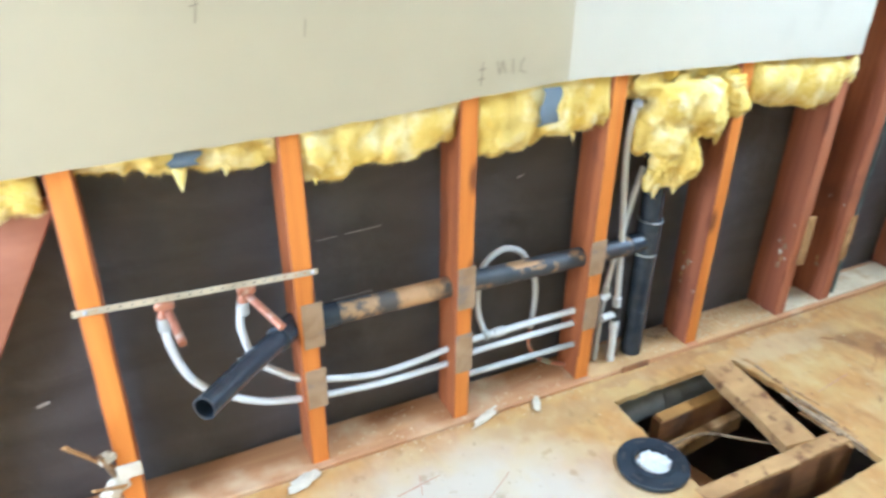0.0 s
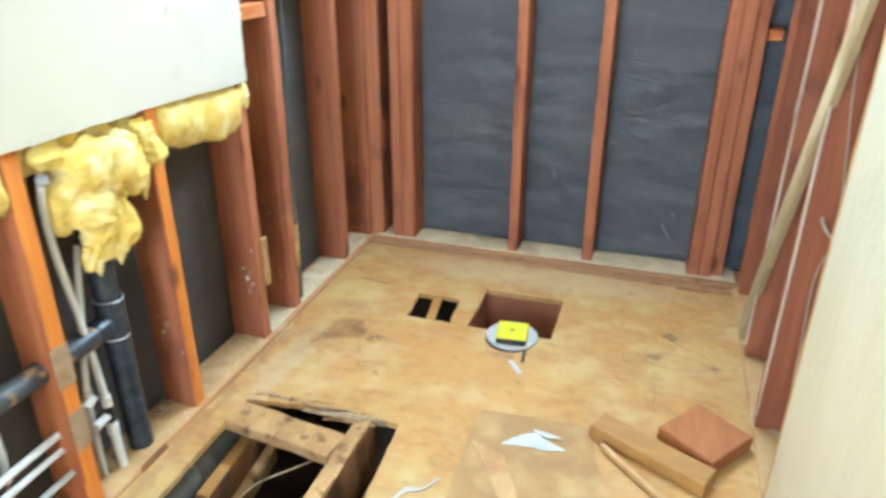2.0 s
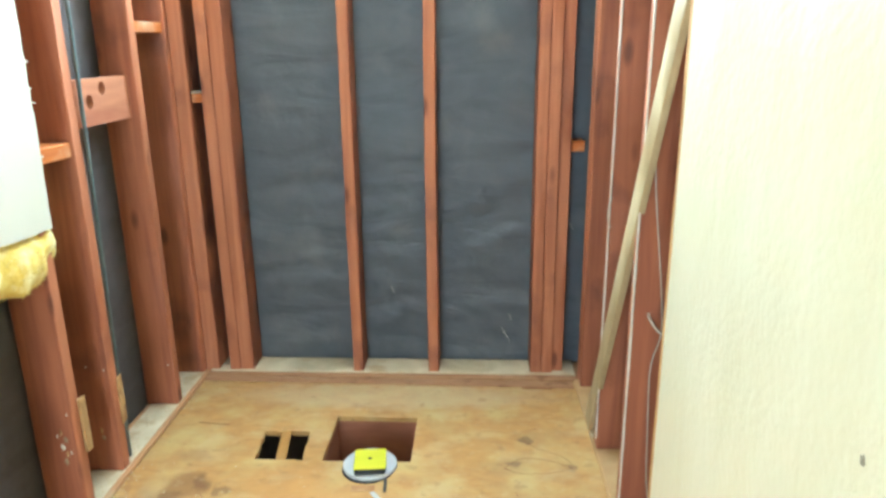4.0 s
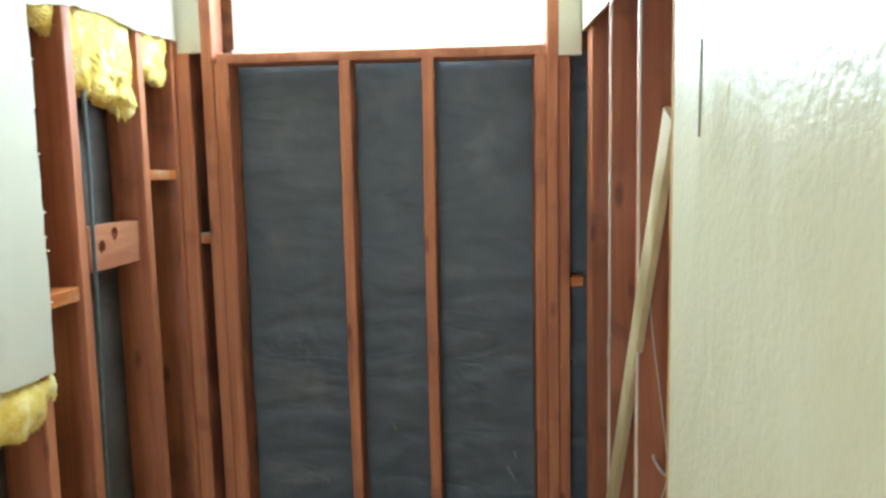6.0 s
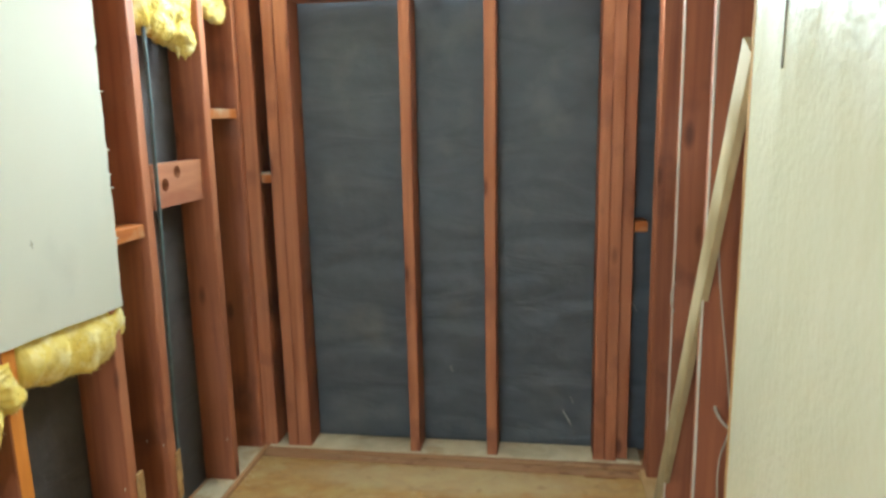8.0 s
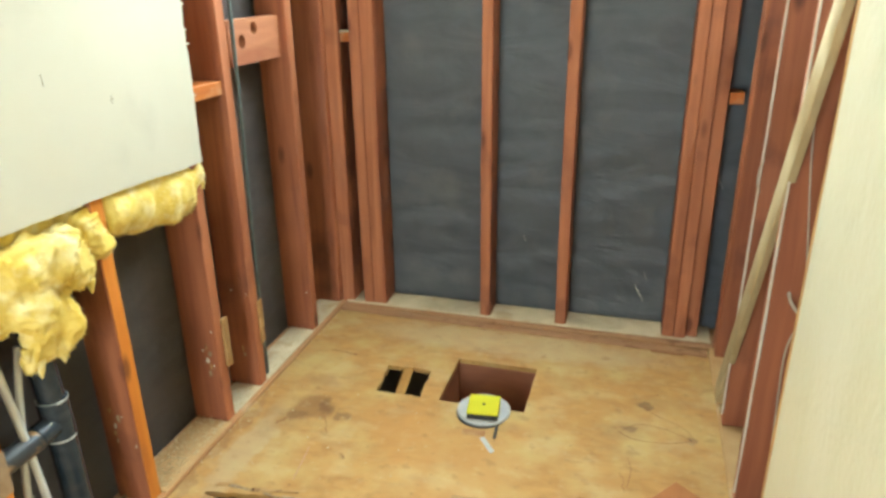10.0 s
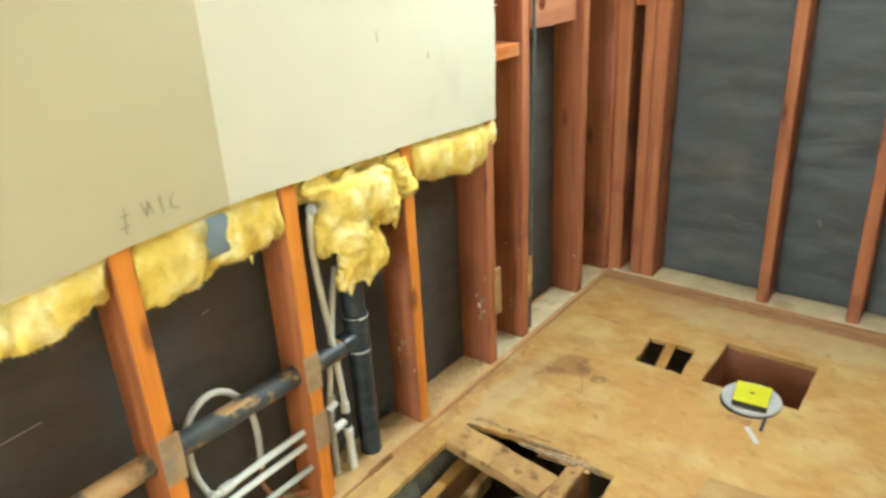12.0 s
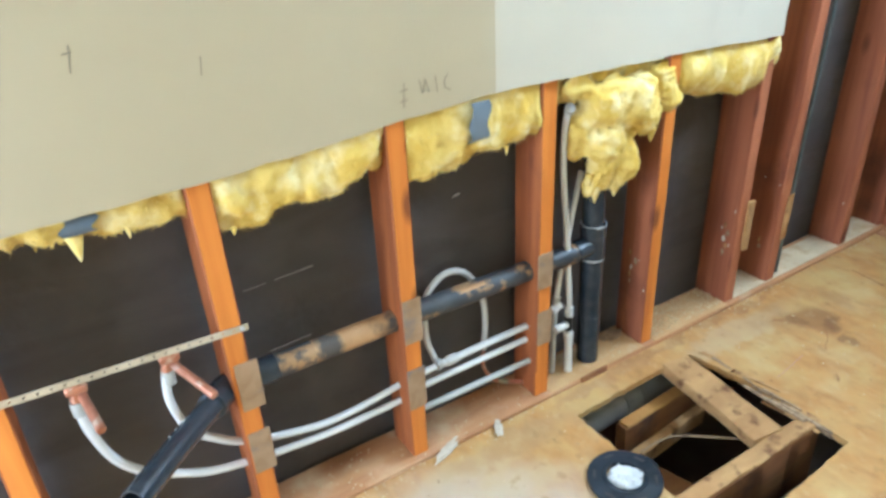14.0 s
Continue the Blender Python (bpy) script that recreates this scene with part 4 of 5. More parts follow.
def paper(pts, z, seed, name="paper_scrap", label="torn white paper scrap lying on the floor", mat=white_plastic):
    bm = sheet(bmesh.new(), rough_line(pts, 0.012, 0.002, seed), [], "z", z, z + 0.0012)
    for v in bm.verts:
        v.co.z += 0.005 * abs(noise.noise(v.co * 18 + Vector((seed, 0, 0))))
    return solo(name, bm, mat, label, "paper", "paper scraps", smooth=False)


paper([(-1.232, -0.884), (-1.178, -0.930), (-1.160, -0.966), (-1.182, -1.005), (-1.207, -1.061), (-1.222, -1.010), (-1.224, -0.940)], 0.006, 1)
paper([(-1.146, -0.960), (-1.148, -0.985), (-1.166, -1.046), (-1.172, -1.004), (-1.160, -0.968)], 0.007, 2)
paper([(-1.54, -0.655), (-1.462, -0.690), (-1.452, -0.730), (-1.402, -0.764), (-1.408, -0.766), (-1.459, -0.734), (-1.474, -0.698), (-1.542, -0.662)], 0.001, 3, label="dusty torn grey paper scrap lying on the floor", mat=scratch)
for x, y, sx, sy, rz, lab in ((-2.59, -0.040, 0.085, 0.035, 25, "pale plaster chip on the plate edge"), (-2.075, -0.022, 0.095, 0.026, 22, "pale split wood chip by the plate"),
                              (-1.925, -0.036, 0.060, 0.020, 60, "white plaster chip on the plywood")):
    bm = bmesh.new()
    crumple(bm, (0, 0, 0.004), (sx / 2, sy / 2, 0.0055), x, 3, 0.6, 2.4)
    bmesh.ops.transform(bm, matrix=pose(x, y, 0.004, 0, 0, rz), verts=bm.verts)
    solo("plaster_chip", bm, plaster, lab, "plaster chip", "plaster chips")
for x, y, ln, rz in ((-0.43, -0.185, 0.115, 82), (-0.88, -0.31, 0.10, 30), (-0.90, -0.16, 0.045, -30), (-1.16, -0.86, 0.04, 60), (-1.24, -0.975, 0.035, -50), (-1.26, -0.96, 0.03, 20),
                     (-1.14, -0.84, 0.03, 80), (-0.92, -1.26, 0.08, 10), (-2.10, -0.34, 0.02, 0), (-1.02, -0.43, 0.03, 40)):
    a = radians(rz)
    p = [(x + math.cos(a) * ln * (k / 4 - 0.5), y + math.sin(a) * ln * (k / 4 - 0.5) + 0.004 * math.sin(k * 2), 0.0022) for k in range(5)]
    solo("wood_sliver", tube(bmesh.new(), p, 0.0011, 6), dark_wood, "thin dark wood sliver lying on plywood", "sliver", "slivers on the floor")
# broken splinters by the leaning stud
for k, (p0, p1) in enumerate((((-2.975, 0.02, 0.16), (-3.05, -0.02, 0.285)), ((-2.975, 0.01, 0.13), (-2.995, -0.01, 0.225)), ((-2.96, -0.01, 0.13), (-3.02, -0.03, 0.16)))):
    bm = lumber(bmesh.new(), p0, p1, 0.011 - 0.002 * k, 0.008, (0, 1, 0.2), seed=140 + k, chamfer=0.002, wave=0.004, step=0.02, ragged=0.02)
    solo("wood_splinter", bm, (rotten, splint, rotten)[k], "tan broken lath splinter beside the leaning stud", "splinter", "splinters by the leaning stud")
bm = bmesh.new()
box(bm, -2.975, -2.925, -0.006, -0.001, 0.145, 0.185, 0.002)
solo("paper_wrap", bm, gypsum, "torn pale paper band stuck on the leaning stud", "paper")

for x, y, z, r in ((-2.985, -0.002, 0.215, 0.016), (-2.980, 0.000, 0.130, 0.022), (-3.000, 0.004, 0.105, 0.018)):
    bm = bmesh.new()
    crumple(bm, (x, y, z), (r, r * 0.6, r), x, 3, 0.55, 2.2)
    solo("paper_scrap", bm, plaster, "dusty crumpled paper scrap caught on the leaning stud", "paper")

# crumbs of sawdust along the plate
rnd = random.Random(9)
verts, faces = [], []
for k in range(1500):
    if k < 700:
        x, y, z = rnd.uniform(-1.29, -0.96), rnd.uniform(0.0, 0.11), 0.0155
    elif k < 800:
        x, y, z = rnd.uniform(-2.5, -1.75), rnd.uniform(-0.01, 0.10), 0.0115
    elif k < 980:
        x, y, z = rnd.uniform(-2.4, -0.3), rnd.uniform(-0.9, -0.03), 0.0005
    elif k < 1180:
        x, y, z = rnd.uniform(-0.91, -0.05), rnd.uniform(0.01, 0.095), 0.0145
    elif k < 1280:
        x, y, z = rnd.uniform(-1.71, -1.36), rnd.uniform(0.0, 0.10), 0.0150
    else:
        x, y, z = rnd.uniform(-2.4, -0.12), -0.022 - 0.05 * rnd.random() ** 2.5, 0.0005
    if z < 0.001 and (-1.75 < x < -1.2 and y > -0.62 or -0.68 < x < -0.33):
        continue
    s = rnd.uniform(0.0012, 0.0035)
    b = len(verts)
    verts += [(x + s * rnd.uniform(0.6, 1.6), y, z), (x - s, y + s, z), (x - s * 0.5, y - s * 1.2, z), (x, y, z + s * 1.2)]
    faces += [(b, b + 1, b + 3), (b + 1, b + 2, b + 3), (b + 2, b, b + 3), (b, b + 2, b + 1)]
me = bpy.data.meshes.new("sawdust")
me.from_pydata(verts, [], faces)
me.materials.append(saw)
tagged(new("sawdust", me), "scattered pale sawdust and plaster crumbs", "sawdust", kind="stuff")

# ---- drain in the plumbing wall ----
drain = thing("drain_pipe", (-2.05, 0.045, 0.40), "black plastic drain pipe with rusty overspray through the studs", "pipe")
part("coupling", tube(bmesh.new(), [(-2.53, 0.045, 0.404), (-2.452, 0.045, 0.404)], 0.0295, 20, False), abs_black, drain)
part("pipe", tube(bmesh.new(), [(-2.452, 0.045, 0.4045), (-2.368, 0.045, 0.4044)], 0.0263, 20, False), abs_smear, drain, "black pipe length with grey and tan smears")
part("pipe", tube(bmesh.new(), [(-2.368, 0.045, 0.4044), (-2.155, 0.045, 0.404)], 0.0262, 20, False), abs_rust, drain, "pipe length smeared with tan overspray")
part("pipe", tube(bmesh.new(), [(-2.155, 0.045, 0.404), (-1.60, 0.045, 0.396)], 0.0268, 20, False), abs_smear, drain, "dusty black pipe length with tan smears")
part("smear", tube(bmesh.new(), [(-1.985, 0.037, 0.4135), (-1.895, 0.037, 0.4120)], lambda k: 0.0192 - 0.006 * abs(2 * k - 1) ** 3, 18), abs_rust, drain, "tan overspray patch")
part("tee", tube(bmesh.new(), [(-2.50, 0.045, 0.404), (-2.555, 0.040, 0.404), (-2.585, 0.015, 0.406), (-2.605, -0.010, 0.410)], 0.0300, 20), abs_black, drain)
part("stub_out", tube(bmesh.new(), [(-2.590, 0.008, 0.407), (-2.690, -0.095, 0.420), (-2.786, -0.200, 0.433)], 0.0238, 24, False, hollow=0.12), abs_black, drain, "open black stub pipe pointing into the room")
for k in range(3):
    f = 0.34 + 0.08 * k
    q = Vector((-2.590, 0.008, 0.407)).lerp(Vector((-2.786, -0.200, 0.433)), f) + Vector((-0.010, 0.005, 0.0218))
    bm = cube_at(q, 0.002, 0.011, 0.0006, 42, r=0.0001)
    part("print_mark", bm, pex, drain, "worn white print bar")

stack = thing("vent_stack", (-1.53, 0.045, 0), "black plastic vertical drain stack with couplings", "pipe")
part("pipe", tube(bmesh.new(), [(-1.528, 0.047, -0.30), (-1.537, 0.047, 0.37)], 0.0318, 24, False), abs_black, stack)
part("pipe", tube(bmesh.new(), [(-1.539, 0.047, 0.44), (-1.556, 0.050, 0.95)], 0.0300, 24, False), abs_black, stack)
part("tee", tube(bmesh.new(), [(-1.5365, 0.047, 0.360), (-1.5395, 0.047, 0.466)], 0.0345, 24, False), abs_black, stack)
part("arm", tube(bmesh.new(), [(-1.537, 0.047, 0.404), (-1.605, 0.045, 0.398)], 0.0290, 20, False), abs_black, stack)
for z in (0.362, 0.464):
    part("glue_ring", tube(bmesh.new(), [(-1.538, 0.047, z - 0.002), (-1.538, 0.047, z + 0.002)], 0.0352, 24, False), cpvc, stack, "pale worn glue ring")

# ---- water pipes ----
def hose(name, runs, label, cat="pipe"):
    t = thing(name, runs[0][1][0], label, cat)
    for nm, pts, r, m, lab, sm in runs:
        part(nm, tube(bmesh.new(), pts, r, 12, sm), m, t, lab)
    return t


hose("water_pipe", [("pipe", [(-2.668, 0.03, 0.490), (-2.672, 0.03, 0.425), (-2.650, 0.032, 0.340), (-2.600, 0.036, 0.287), (-2.56, 0.04, 0.255), (-2.496, 0.045, 0.226), (-2.40, 0.045, 0.203), (-2.328, 0.045, 0.197),
                               (-2.23, 0.045, 0.205), (-2.145, 0.045, 0.217), (-2.06, 0.045, 0.222)], 0.0085, pex, "", True),
                    ("elbow", [(-2.055, 0.045, 0.219), (-2.038, 0.052, 0.222)], 0.0125, cpvc, "grey elbow fitting", False),
                    ("pipe", [(-2.04, 0.045, 0.222), (-1.90, 0.045, 0.225), (-1.70, 0.045, 0.226)], 0.0095, pex, "", False),
                    ("coupling", [(-2.026, 0.045, 0.2225), (-1.995, 0.045, 0.223)], 0.013, pex, "", False)], "white plastic water pipe curving through the studs")
hose("water_pipe", [("pipe", [(-2.822, 0.03, 0.500), (-2.820, 0.03, 0.437), (-2.800, 0.032, 0.356), (-2.770, 0.034, 0.305), (-2.728, 0.036, 0.265), (-2.644, 0.04, 0.214), (-2.565, 0.044, 0.190), (-2.50, 0.045, 0.178),
                               (-2.40, 0.045, 0.168), (-2.329, 0.045, 0.164), (-2.23, 0.045, 0.165), (-2.144, 0.045, 0.168), (-2.085, 0.045, 0.180), (-1.90, 0.045, 0.182), (-1.70, 0.045, 0.182)], 0.0088, pex, "", True)],
     "long white plastic water pipe sweeping down to copper")
hose("water_pipe", [("pipe", [(-2.135, 0.03, 0.124), (-1.72, 0.03, 0.119)], 0.0085, cpvc, "", False), ("cap", [(-2.139, 0.03, 0.124), (-2.118, 0.03, 0.124)], 0.012, cpvc, "", False)],
     "straight grey plastic pipe low between two studs")
hose("loop_pipe", [("pipe", [(-2.046, 0.066, 0.222), (-2.055, 0.085, 0.27), (-2.058, 0.088, 0.33), (-2.048, 0.09, 0.400), (-2.010, 0.09, 0.440), (-1.966, 0.09, 0.446), (-1.920, 0.09, 0.416), (-1.882, 0.088, 0.341),
                              (-1.876, 0.085, 0.266), (-1.883, 0.085, 0.175)], 0.0085, pex, "", True),
                   ("copper_end", [(-1.883, 0.085, 0.180), (-1.889, 0.08, 0.125), (-1.868, 0.07, 0.080), (-1.835, 0.065, 0.055), (-1.768, 0.06, 0.025)], 0.0058, copper, "thin tarnished copper tube", True),
                   ("green_joint", [(-1.85, 0.067, 0.066), (-1.82, 0.064, 0.047)], 0.0078, verdigris, "green tarnished joint", False)], "white plastic pipe bent into a tall loop")

riser = hose("riser_pipe", [("pipe", [(-1.683, 0.006, 0.816), (-1.673, 0.028, 0.75), (-1.664, 0.036, 0.645), (-1.640, 0.040, 0.467), (-1.626, 0.038, 0.284), (-1.623, 0.036, 0.22)], 0.0088, pex, "", True),
                            ("fitting", [(-1.624, 0.036, 0.235), (-1.623, 0.036, 0.205)], 0.0125, pex, "", False),
                            ("valve", [(-1.672, 0.035, 0.176), (-1.632, 0.035, 0.180)], 0.0115, pex, "", False),
                            ("tee", [(-1.625, 0.034, 0.207), (-1.624, 0.034, 0.150)], 0.011, black_rubber, "dark crimp ring", False),
                            ("lower_pipe", [(-1.624, 0.034, 0.160), (-1.618, 0.034, -0.02)], 0.0118, pex, "", False),
                            ("clamp", [(-1.6245, 0.034, 0.150), (-1.6235, 0.034, 0.128)], 0.0145, pex, "", False)], "white plastic riser pipes with valve fittings")
hose("riser_pipe", [("pipe", [(-1.575, 0.065, 0.62), (-1.600, 0.062, 0.528), (-1.618, 0.060, 0.445), (-1.640, 0.058, 0.342), (-1.655, 0.056, 0.262)], 0.0085, pex, "", True),
                    ("fitting", [(-1.652, 0.056, 0.270), (-1.657, 0.056, 0.235)], 0.0115, cpvc, "", False),
                    ("elbow", [(-1.672, 0.050, 0.232), (-1.645, 0.050, 0.246)], 0.0125, pex, "", False),
                    ("lower_pipe", [(-1.664, 0.05, 0.225), (-1.668, 0.05, 0.02)], 0.0088, cpvc, "", False)], "thin plastic riser crossing behind another pipe")
part("cap", tube(bmesh.new(), [(-1.680, 0.004, 0.816), (-1.696, -0.014, 0.829)], 0.0120, 16, False, hollow=0.018), steel, riser, "round grey metal cap")

# perforated strap and copper stubs
holes = []
for k in range(22):
    cx = -2.955 + 0.0212 * k
    cz = 0.572 - (cx + 2.961) * 0.038
    holes.append([(cx + 0.0028 * math.cos(a), cz + 0.0028 * math.sin(a)) for a in (2 * math.pi * j / 8 for j in range(8))])
bm = sheet(bmesh.new(), [(-2.975, 0.5655), (-2.502, 0.5480), (-2.502, 0.5615), (-2.975, 0.5795)], holes, "y", -0.0045, -0.002)
strap = solo("pipe_strap", bm, strap_metal, "perforated metal strap nailed across two studs", "strap", smooth=False)
for cx in (-2.952, -2.514):
    bm = bmesh.new()
    bmesh.ops.create_uvsphere(bm, u_segments=10, v_segments=6, radius=0.005, matrix=Matrix.Translation((cx, -0.005, 0.572 - (cx + 2.961) * 0.038)))
    part("nail", bm, steel, strap)
for ex, ez, tip in ((-2.812, 0.526, (-2.797, -0.075, 0.500)), (-2.652, 0.522, (-2.606, -0.085, 0.490))):
    stub = thing("copper_stub", (ex, 0.03, ez), "tarnished copper elbow stub hanging under the strap", "pipe stub", "copper stubs")
    part("tube", tube(bmesh.new(), [(ex, 0.030, ez), (ex + 0.003, 0.010, ez - 0.002), tip], 0.0085, 14, False), copper, stub)
    part("elbow", tube(bmesh.new(), [(ex, 0.010, ez + 0.001), (ex - 0.002, 0.030, ez), (ex - 0.008, 0.032, ez - 0.016), (ex - 0.010, 0.031, ez - 0.034)], 0.0115, 14), copper, stub)
    bm = bmesh.new()
    box(bm, ex - 0.022, ex + 0.016, -0.0015, 0.005, ez + 0.010, ez + 0.030, 0.004)
    part("ear", bm, copper, stub, "flat copper fixing ear")
    part("collar", tube(bmesh.new(), [(ex - 0.010, 0.031, ez - 0.022), (ex - 0.011, 0.031, ez - 0.052)], 0.0125, 14, False), cpvc, stub, "pale crimp collar")

# ---- glass wool ----
def fuzz(parent, seed, count):
    """Fine loose fibres that stand off the torn faces of a batt."""
    rnd = random.Random(seed)
    base = PLACE[parent.name]
    src = []
    for ob in parent.children:
        if ob.name.startswith(("wool", "lump")):
            o = PLACE[ob.name]
            src += [(v.co + o, v.normal.copy()) for v in ob.data.vertices if v.normal.y < 0.35]
    src = [q for q in src if not (0.855 < q[0].z < 1.3 or q[0].z > 1.87)]
    verts, faces = [], []
    for k in range(count):
        p, n = src[rnd.randrange(len(src))]
        jit = Vector((rnd.uniform(-1, 1), rnd.uniform(-1, 1), rnd.uniform(-1.3, 0.7)))
        way = (n * 0.5 + jit * 0.8).normalized()
        side = way.cross(Vector((rnd.uniform(-1, 1), rnd.uniform(-1, 1), rnd.uniform(-1, 1)))).normalized() * rnd.uniform(0.0004, 0.0009)
        ln = rnd.uniform(0.003, 0.010)
        bend = Vector((rnd.uniform(-1, 1), rnd.uniform(-1, 1), -1)) * ln * 0.25
        b = len(verts)
        root, mid, tip = p - n * 0.002 - base, p + way * ln * 0.5 - base, p + way * ln + bend - base
        verts += [root - side, root + side, mid - side * 0.7, mid + side * 0.7, tip]
        faces += [(b, b + 1, b + 3, b + 2), (b + 2, b + 3, b + 4)]
    me = bpy.data.meshes.new("fuzz")
    me.from_pydata(verts, [], faces)
    me.materials.append(fluff)
    ob = new("fuzz", me)
    ob.parent = parent
    tagged(ob, "fine loose yellow glass wool fuzz", kind="stuff")


def wisp(at, length, r, seed, parent):
    part("wisp", tuft(bmesh.new(), at, length, r, seed), fluff, parent, soft_all=True)


def wool_mass(parent, blobs, seed):
    """Torn wool that has sagged into one soft mass: overlapping clumps fused, then folded and frayed."""
    bm = bmesh.new()
    for at, size, lean in blobs:
        bmesh.ops.create_icosphere(bm, subdivisions=3, radius=1.0, matrix=pose(*at, 0, lean, 0) @ Matrix.Diagonal((*size, 1)))
    me = bpy.data.meshes.new("lump")
    bm.to_mesh(me)
    bm.free()
    tmp = new("lump_form", me)
    fuse = tmp.modifiers.new("fuse", "REMESH")
    fuse.mode, fuse.voxel_size = "VOXEL", 0.0045
    ease = tmp.modifiers.new("ease", "SMOOTH")
    ease.factor, ease.iterations = 0.5, 6
    bpy.context.view_layer.update()
    done = bpy.data.meshes.new_from_object(tmp.evaluated_get(bpy.context.evaluated_depsgraph_get()))
    bpy.data.objects.remove(tmp)
    bm = bmesh.new()
    bm.from_mesh(done)
    bm.normal_update()
    for v in bm.verts:
        q = v.co + Vector((seed, 0, seed * 0.7))
        w = noise.noise_vector(q * 7) * 0.05
        fold = -0.026 * abs(noise.noise((q + w) * 9)) + 0.012 * noise.noise((q + w) * 16) - 0.010 * abs(noise.noise((q + w) * 34)) + 0.0025 * noise.noise(q * 95)
        v.co = tuck(v.co + v.normal * (fold + 0.006))
    part("lump", bm, fluff, parent, soft_all=True)


def batt(x0, x1, top, below, y0, y1, seed, label, tape=None, lump=0.012):
    b = thing("insulation_batt", ((x0 + x1) / 2, (y0 + y1) / 2, below[0][1]), label, "insulation", "glass wool in the stud bays")
    part("wool", wool(bmesh.new(), x0, x1, top, below, y0, y1, seed, lump=lump), fluff, b, soft_all=True)
    if tape:
        t0, t1, zt, zb = tape
        bm = bmesh.new()
        rows = []
        for k in range(9):
            f = k / 8
            z = zt - (zt - zb) * f
            y = y0 - 0.007 - 0.008 * math.sin(f * math.pi) + (0.03 * max(0, f - 0.75) / 0.25)
            rows.append([bm.verts.new((xx + 0.006 * math.sin(k * 1.3) - 0.012 * f, y + dy, z)) for xx, dy in ((t0, 0), (t0, -0.0015), (t1, -0.0015), (t1, 0))])
        for a, c in zip(rows, rows[1:]):
            for j in range(4):
                bm.faces.new((a[j], a[(j + 1) % 4], c[(j + 1) % 4], c[j]))
        bm.faces.new(rows[0])
        bm.faces.new(list(reversed(rows[-1])))
        part("facing_strip", bm, kraft, b, "torn blue grey facing strip")
    return b


batt(-3.12, -2.975, 0.93, [(-3.12, 0.755), (-2.975, 0.775)], 0.004, 0.085, 1, "pale yellow glass wool tuft under beige drywall")
b = batt(-2.915, -2.560, 0.93, [(-2.915, 0.835), (-2.86, 0.822), (-2.75, 0.812), (-2.65, 0.800), (-2.560, 0.797)], 0.006, 0.085, 2, "thin yellow glass wool under drywall with a grey strip", (-2.752, -2.702, 0.858, 0.822))
wisp((-2.742, 0.01, 0.828), 0.052, 0.016, 2, b)
wisp((-2.66, 0.01, 0.815), 0.022, 0.006, 3, b)
b = batt(-2.518, -2.164, 0.93, [(-2.518, 0.752), (-2.45, 0.758), (-2.32, 0.768), (-2.22, 0.775), (-2.164, 0.80)], -0.004, 0.085, 3, "bulging yellow glass wool strip below beige drywall", None, 0.021)
wisp((-2.49, 0.0, 0.765), 0.016, 0.006, 4, b)
b = batt(-2.118, -1.772, 0.94, [(-2.118, 0.748), (-1.98, 0.745), (-1.90, 0.768), (-1.772, 0.776)], -0.004, 0.085, 4, "bulging yellow glass wool with a blue grey strip", (-1.968, -1.922, 0.894, 0.790), 0.021)
wisp((-1.86, 0.01, 0.77), 0.022, 0.005, 5, b)
b = batt(-1.722, -1.358, 0.94, [(-1.722, 0.845), (-1.65, 0.815), (-1.50, 0.79), (-1.358, 0.81)], 0.020, 0.090, 5, "torn yellow glass wool clump hanging over the stack", None, 0.016)
wool_mass(b, [((-1.565, 0.000, 0.815), (0.085, 0.048, 0.062), 0), ((-1.480, 0.000, 0.800), (0.080, 0.050, 0.075), 0), ((-1.430, -0.004, 0.742), (0.042, 0.028, 0.048), 28),
              ((-1.368, 0.012, 0.828), (0.046, 0.042, 0.052), 0), ((-1.350, 0.014, 0.790), (0.038, 0.036, 0.044), 0), ((-1.650, 0.012, 0.862), (0.040, 0.036, 0.036), 0),
              ((-1.628, 0.022, 0.745), (0.044, 0.030, 0.075), 12), ((-1.560, 0.000, 0.705), (0.085, 0.040, 0.058), 24), ((-1.500, -0.004, 0.655), (0.046, 0.040, 0.072), 0),
              ((-1.560, 0.004, 0.640), (0.052, 0.036, 0.062), -10), ((-1.590, 0.010, 0.610), (0.034, 0.026, 0.038), 0), ((-1.520, 0.000, 0.600), (0.038, 0.028, 0.034), 0)], 11)
for k, (x, z, ln, r) in enumerate(((-1.588, 0.600, 0.045, 0.016), (-1.520, 0.590, 0.036, 0.014), (-1.402, 0.715, 0.040, 0.014), (-1.378, 0.770, 0.050, 0.008), (-1.610, 0.640, 0.035, 0.012))):
    wisp((x, 0.0, z), ln, r, 20 + k, b)
batt(-1.310, -0.912, 0.94, [(-1.310, 0.775), (-1.22, 0.760), (-1.05, 0.735), (-0.97, 0.740), (-0.912, 0.775)], -0.014, 0.085, 6, "bulging yellow glass wool below cream drywall", None, 0.016)
b = batt(-0.690, -0.345, 2.00, [(-0.69, 1.68), (-0.60, 1.64), (-0.48, 1.62), (-0.40, 1.61), (-0.345, 1.68)], 0.005, 0.090, 7, "torn yellow glass wool hanging high between studs", None, 0.020)
wool_mass(b, [((-0.52, 0.02, 1.72), (0.10, 0.040, 0.09), 0), ((-0.43, 0.014, 1.69), (0.075, 0.045, 0.085), -20), ((-0.405, 0.012, 1.64), (0.045, 0.032, 0.055), 0)], 41)
wisp((-0.385, 0.02, 1.625), 0.05, 0.014, 31, b)
wisp((-0.43, 0.02, 1.625), 0.05, 0.012, 32, b)
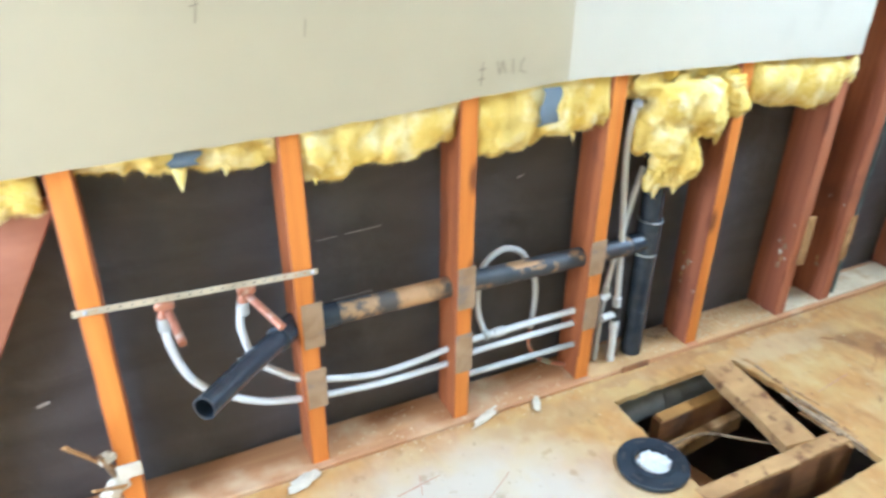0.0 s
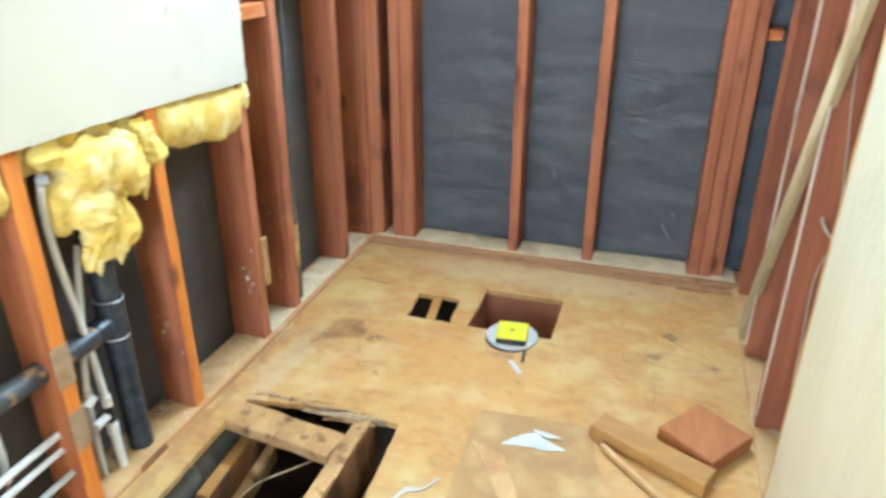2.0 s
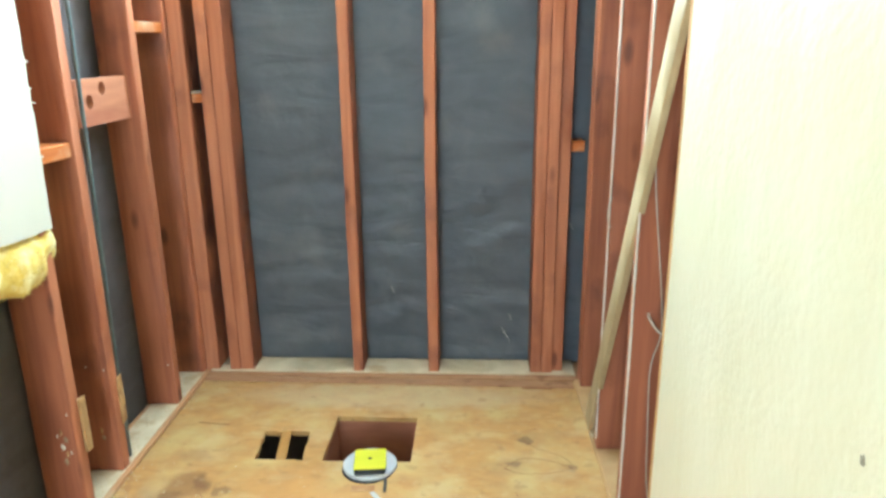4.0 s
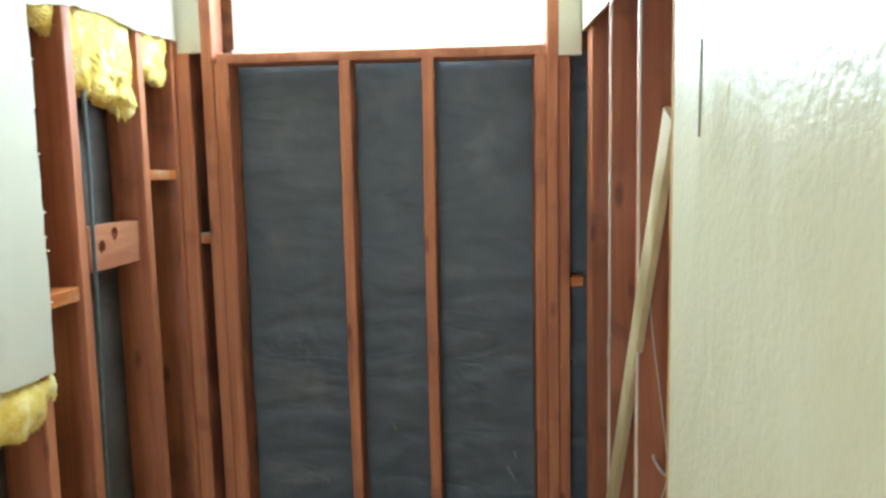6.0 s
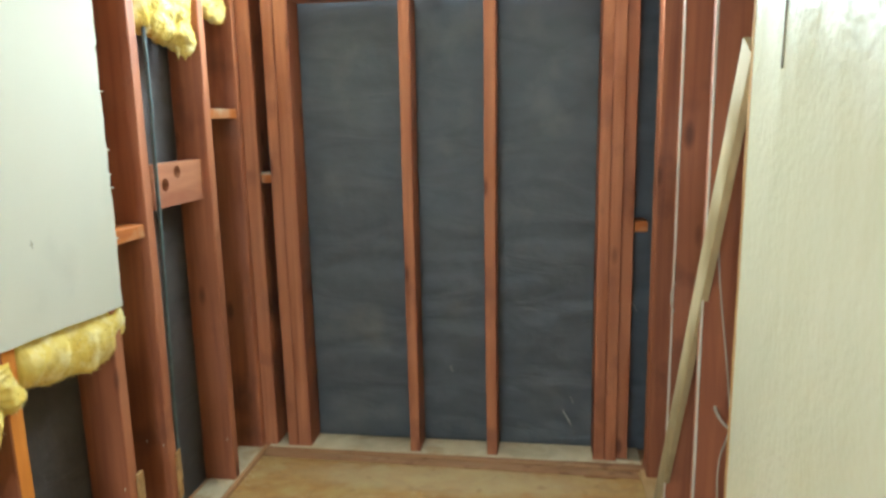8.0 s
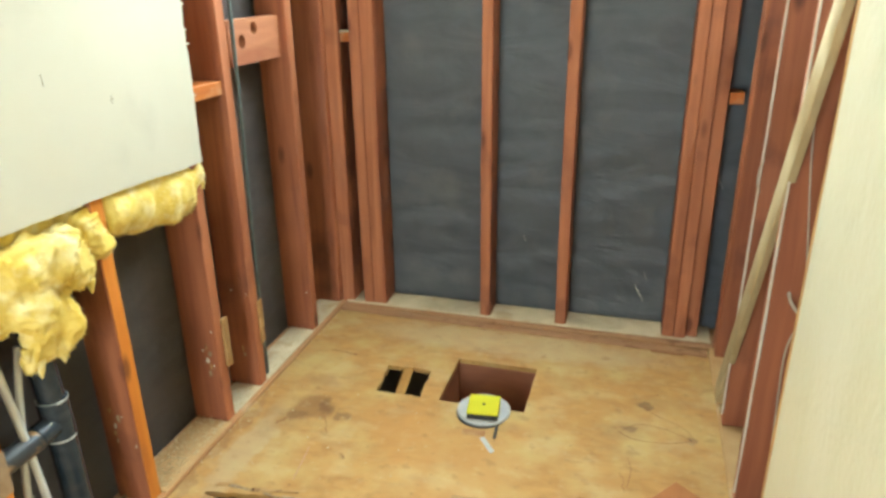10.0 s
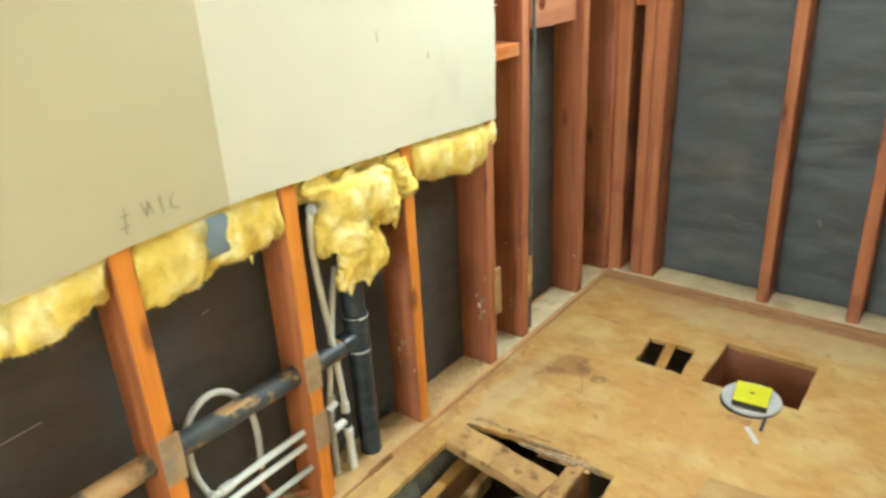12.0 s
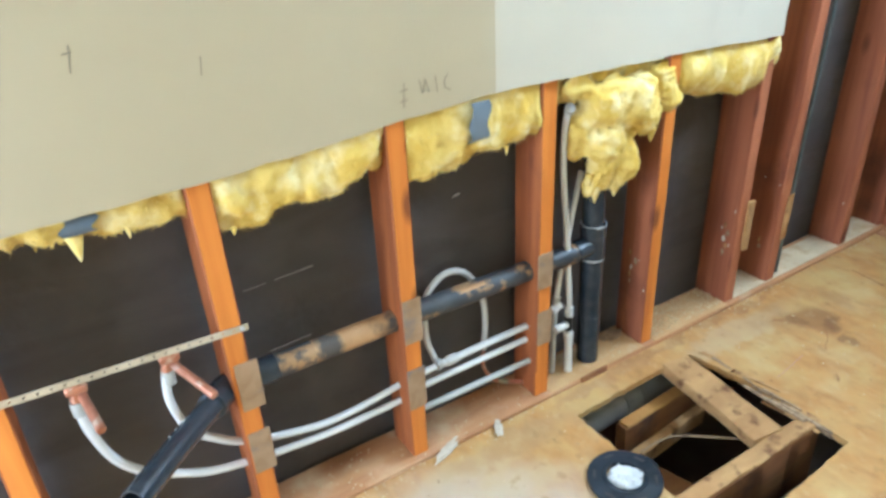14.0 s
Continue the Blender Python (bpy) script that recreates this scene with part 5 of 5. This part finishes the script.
batt(-0.255, -0.045, 2.00, [(-0.255, 1.77), (-0.15, 1.745), (-0.045, 1.73)], 0.010, 0.090, 8, "yellow glass wool tuft high beside the window", None, 0.018)
batt(-0.900, -0.750, 1.98, [(-0.90, 1.84), (-0.75, 1.80)], 0.015, 0.090, 9, "yellow glass wool tuft behind the drywall edge")

for k, ob in enumerate([o for o in scene.objects if o.name.startswith("insulation_batt")]):
    fuzz(ob, 200 + k, 2600 if len(ob.children) > 6 else 1200)

bm = tube(bmesh.new(), [(-0.662, 0.020, 0.012), (-0.654, 0.020, 0.48), (-0.643, 0.019, 0.85), (-0.634, 0.018, 1.22), (-0.628, 0.018, 1.56), (-0.62, 0.030, 1.95)], 0.0065, 10)
solo("cable", bm, cable_grey, "blue grey cable running up beside a stud", "cable")
bm = bmesh.new()
for k in range(7):
    crumple(bm, (0.01 + 0.008 * k, -0.05 - 0.009 * k, 1.166), (0.007, 0.008, 0.006), k, 2, 0.4)
solo("plaster_crumbs", bm, plaster, "small heap of plaster crumbs on a block", "plaster chip", kind="stuff")
bm = bmesh.new()
crumple(bm, (-1.40, 0.080, 0.020), (0.040, 0.022, 0.012), 3, 3, 0.5)
solo("plaster_chip", bm, splint, "brown rotten wood crumbs on the plate", "wood chip")
bm = bmesh.new()
box(bm, -0.131, -0.098, -1.455, -1.335, 0.0, 0.0035, 0.001)
solo("wood_shim", bm, dark_wood, "thin dark wood shim on the floor edge", "shim")
bm = lumber(bmesh.new(), (-0.916, -0.006, 0.20), (-0.917, -0.006, 0.37), 0.030, 0.008, (1, 0, 0), seed=150, chamfer=0.001, ragged=0.01)
solo("wood_shim", bm, rotten, "short brown wood shim on a stud edge", "shim")
bm = lumber(bmesh.new(), (-0.703, -0.005, 0.17), (-0.702, -0.005, 0.33), 0.026, 0.007, (1, 0, 0), seed=151, chamfer=0.001, ragged=0.01)
solo("wood_shim", bm, rotten, "thin worn wood shim on a stud edge", "shim")
# nails and old paint flecks on the sides of the studs
rnd = random.Random(12)
for i, n in ((5, 2), (6, 4), (7, 2), (8, 1)):
    x = STUDS[i][0] - 0.0232
    for k in range(n):
        bm = bmesh.new()
        crumple(bm, (x, rnd.uniform(0.01, 0.07), rnd.uniform(0.08, 0.40)), (0.0010, rnd.uniform(0.0015, 0.004), rnd.uniform(0.002, 0.007)), k + i * 20, 2, 0.5)
        part("paint_fleck", bm, plaster, stud_obs[i], "pale plaster fleck")

# torn fibres where old fixings were pulled from the studs
for i, y, z, n in ((5, 0.062, 0.27, 5), (6, 0.040, 0.25, 5), (7, 0.050, 0.16, 2)):
    for k in range(n):
        bm = bmesh.new()
        crumple(bm, (STUDS[i][0] - 0.0235, y + rnd.uniform(-0.012, 0.012), z + 0.024 * (k - n / 2)), (0.0012, rnd.uniform(0.003, 0.007), rnd.uniform(0.007, 0.014)), k + i * 30, 2, 0.5)
        part("torn_fibre", bm, (splint, rotten, plaster)[k % 3], stud_obs[i], "torn pale wood fibre")

# faint marker lines drawn on the plywood
for x0, y0, x1, y1 in ((-2.40, -0.175, -2.28, -0.155), (-2.345, -0.195, -2.325, -0.135), (-2.25, -0.30, -2.12, -0.22), (-1.15, -0.33, -1.00, -0.31)):
    bm = lumber(bmesh.new(), (x0, y0, 0.0006), (x1, y1, 0.0006), 0.0022, 0.0008, (y1 - y0, x0 - x1, 0), seed=3, chamfer=0.0002, wave=0.0012, step=0.012)
    part("marker_line", bm, red_mark, floor)
# thin brown ring and scratch left on the plywood
for pts in ([(-0.68, -1.238), (-0.63, -1.285), (-0.618, -1.325), (-0.635, -1.40), (-0.668, -1.463)], [(-0.68, -1.238), (-0.705, -1.29), (-0.706, -1.344), (-0.695, -1.41), (-0.668, -1.463)],
            [(-0.511, -1.313), (-0.56, -1.36), (-0.60, -1.43), (-0.645, -1.465)], [(-0.80, -1.27), (-0.86, -1.282), (-0.94, -1.272)]):
    part("ring_mark", tube(bmesh.new(), [(x, y, 0.0) for x, y in pts], 0.0009, 6), dark_wood, floor)
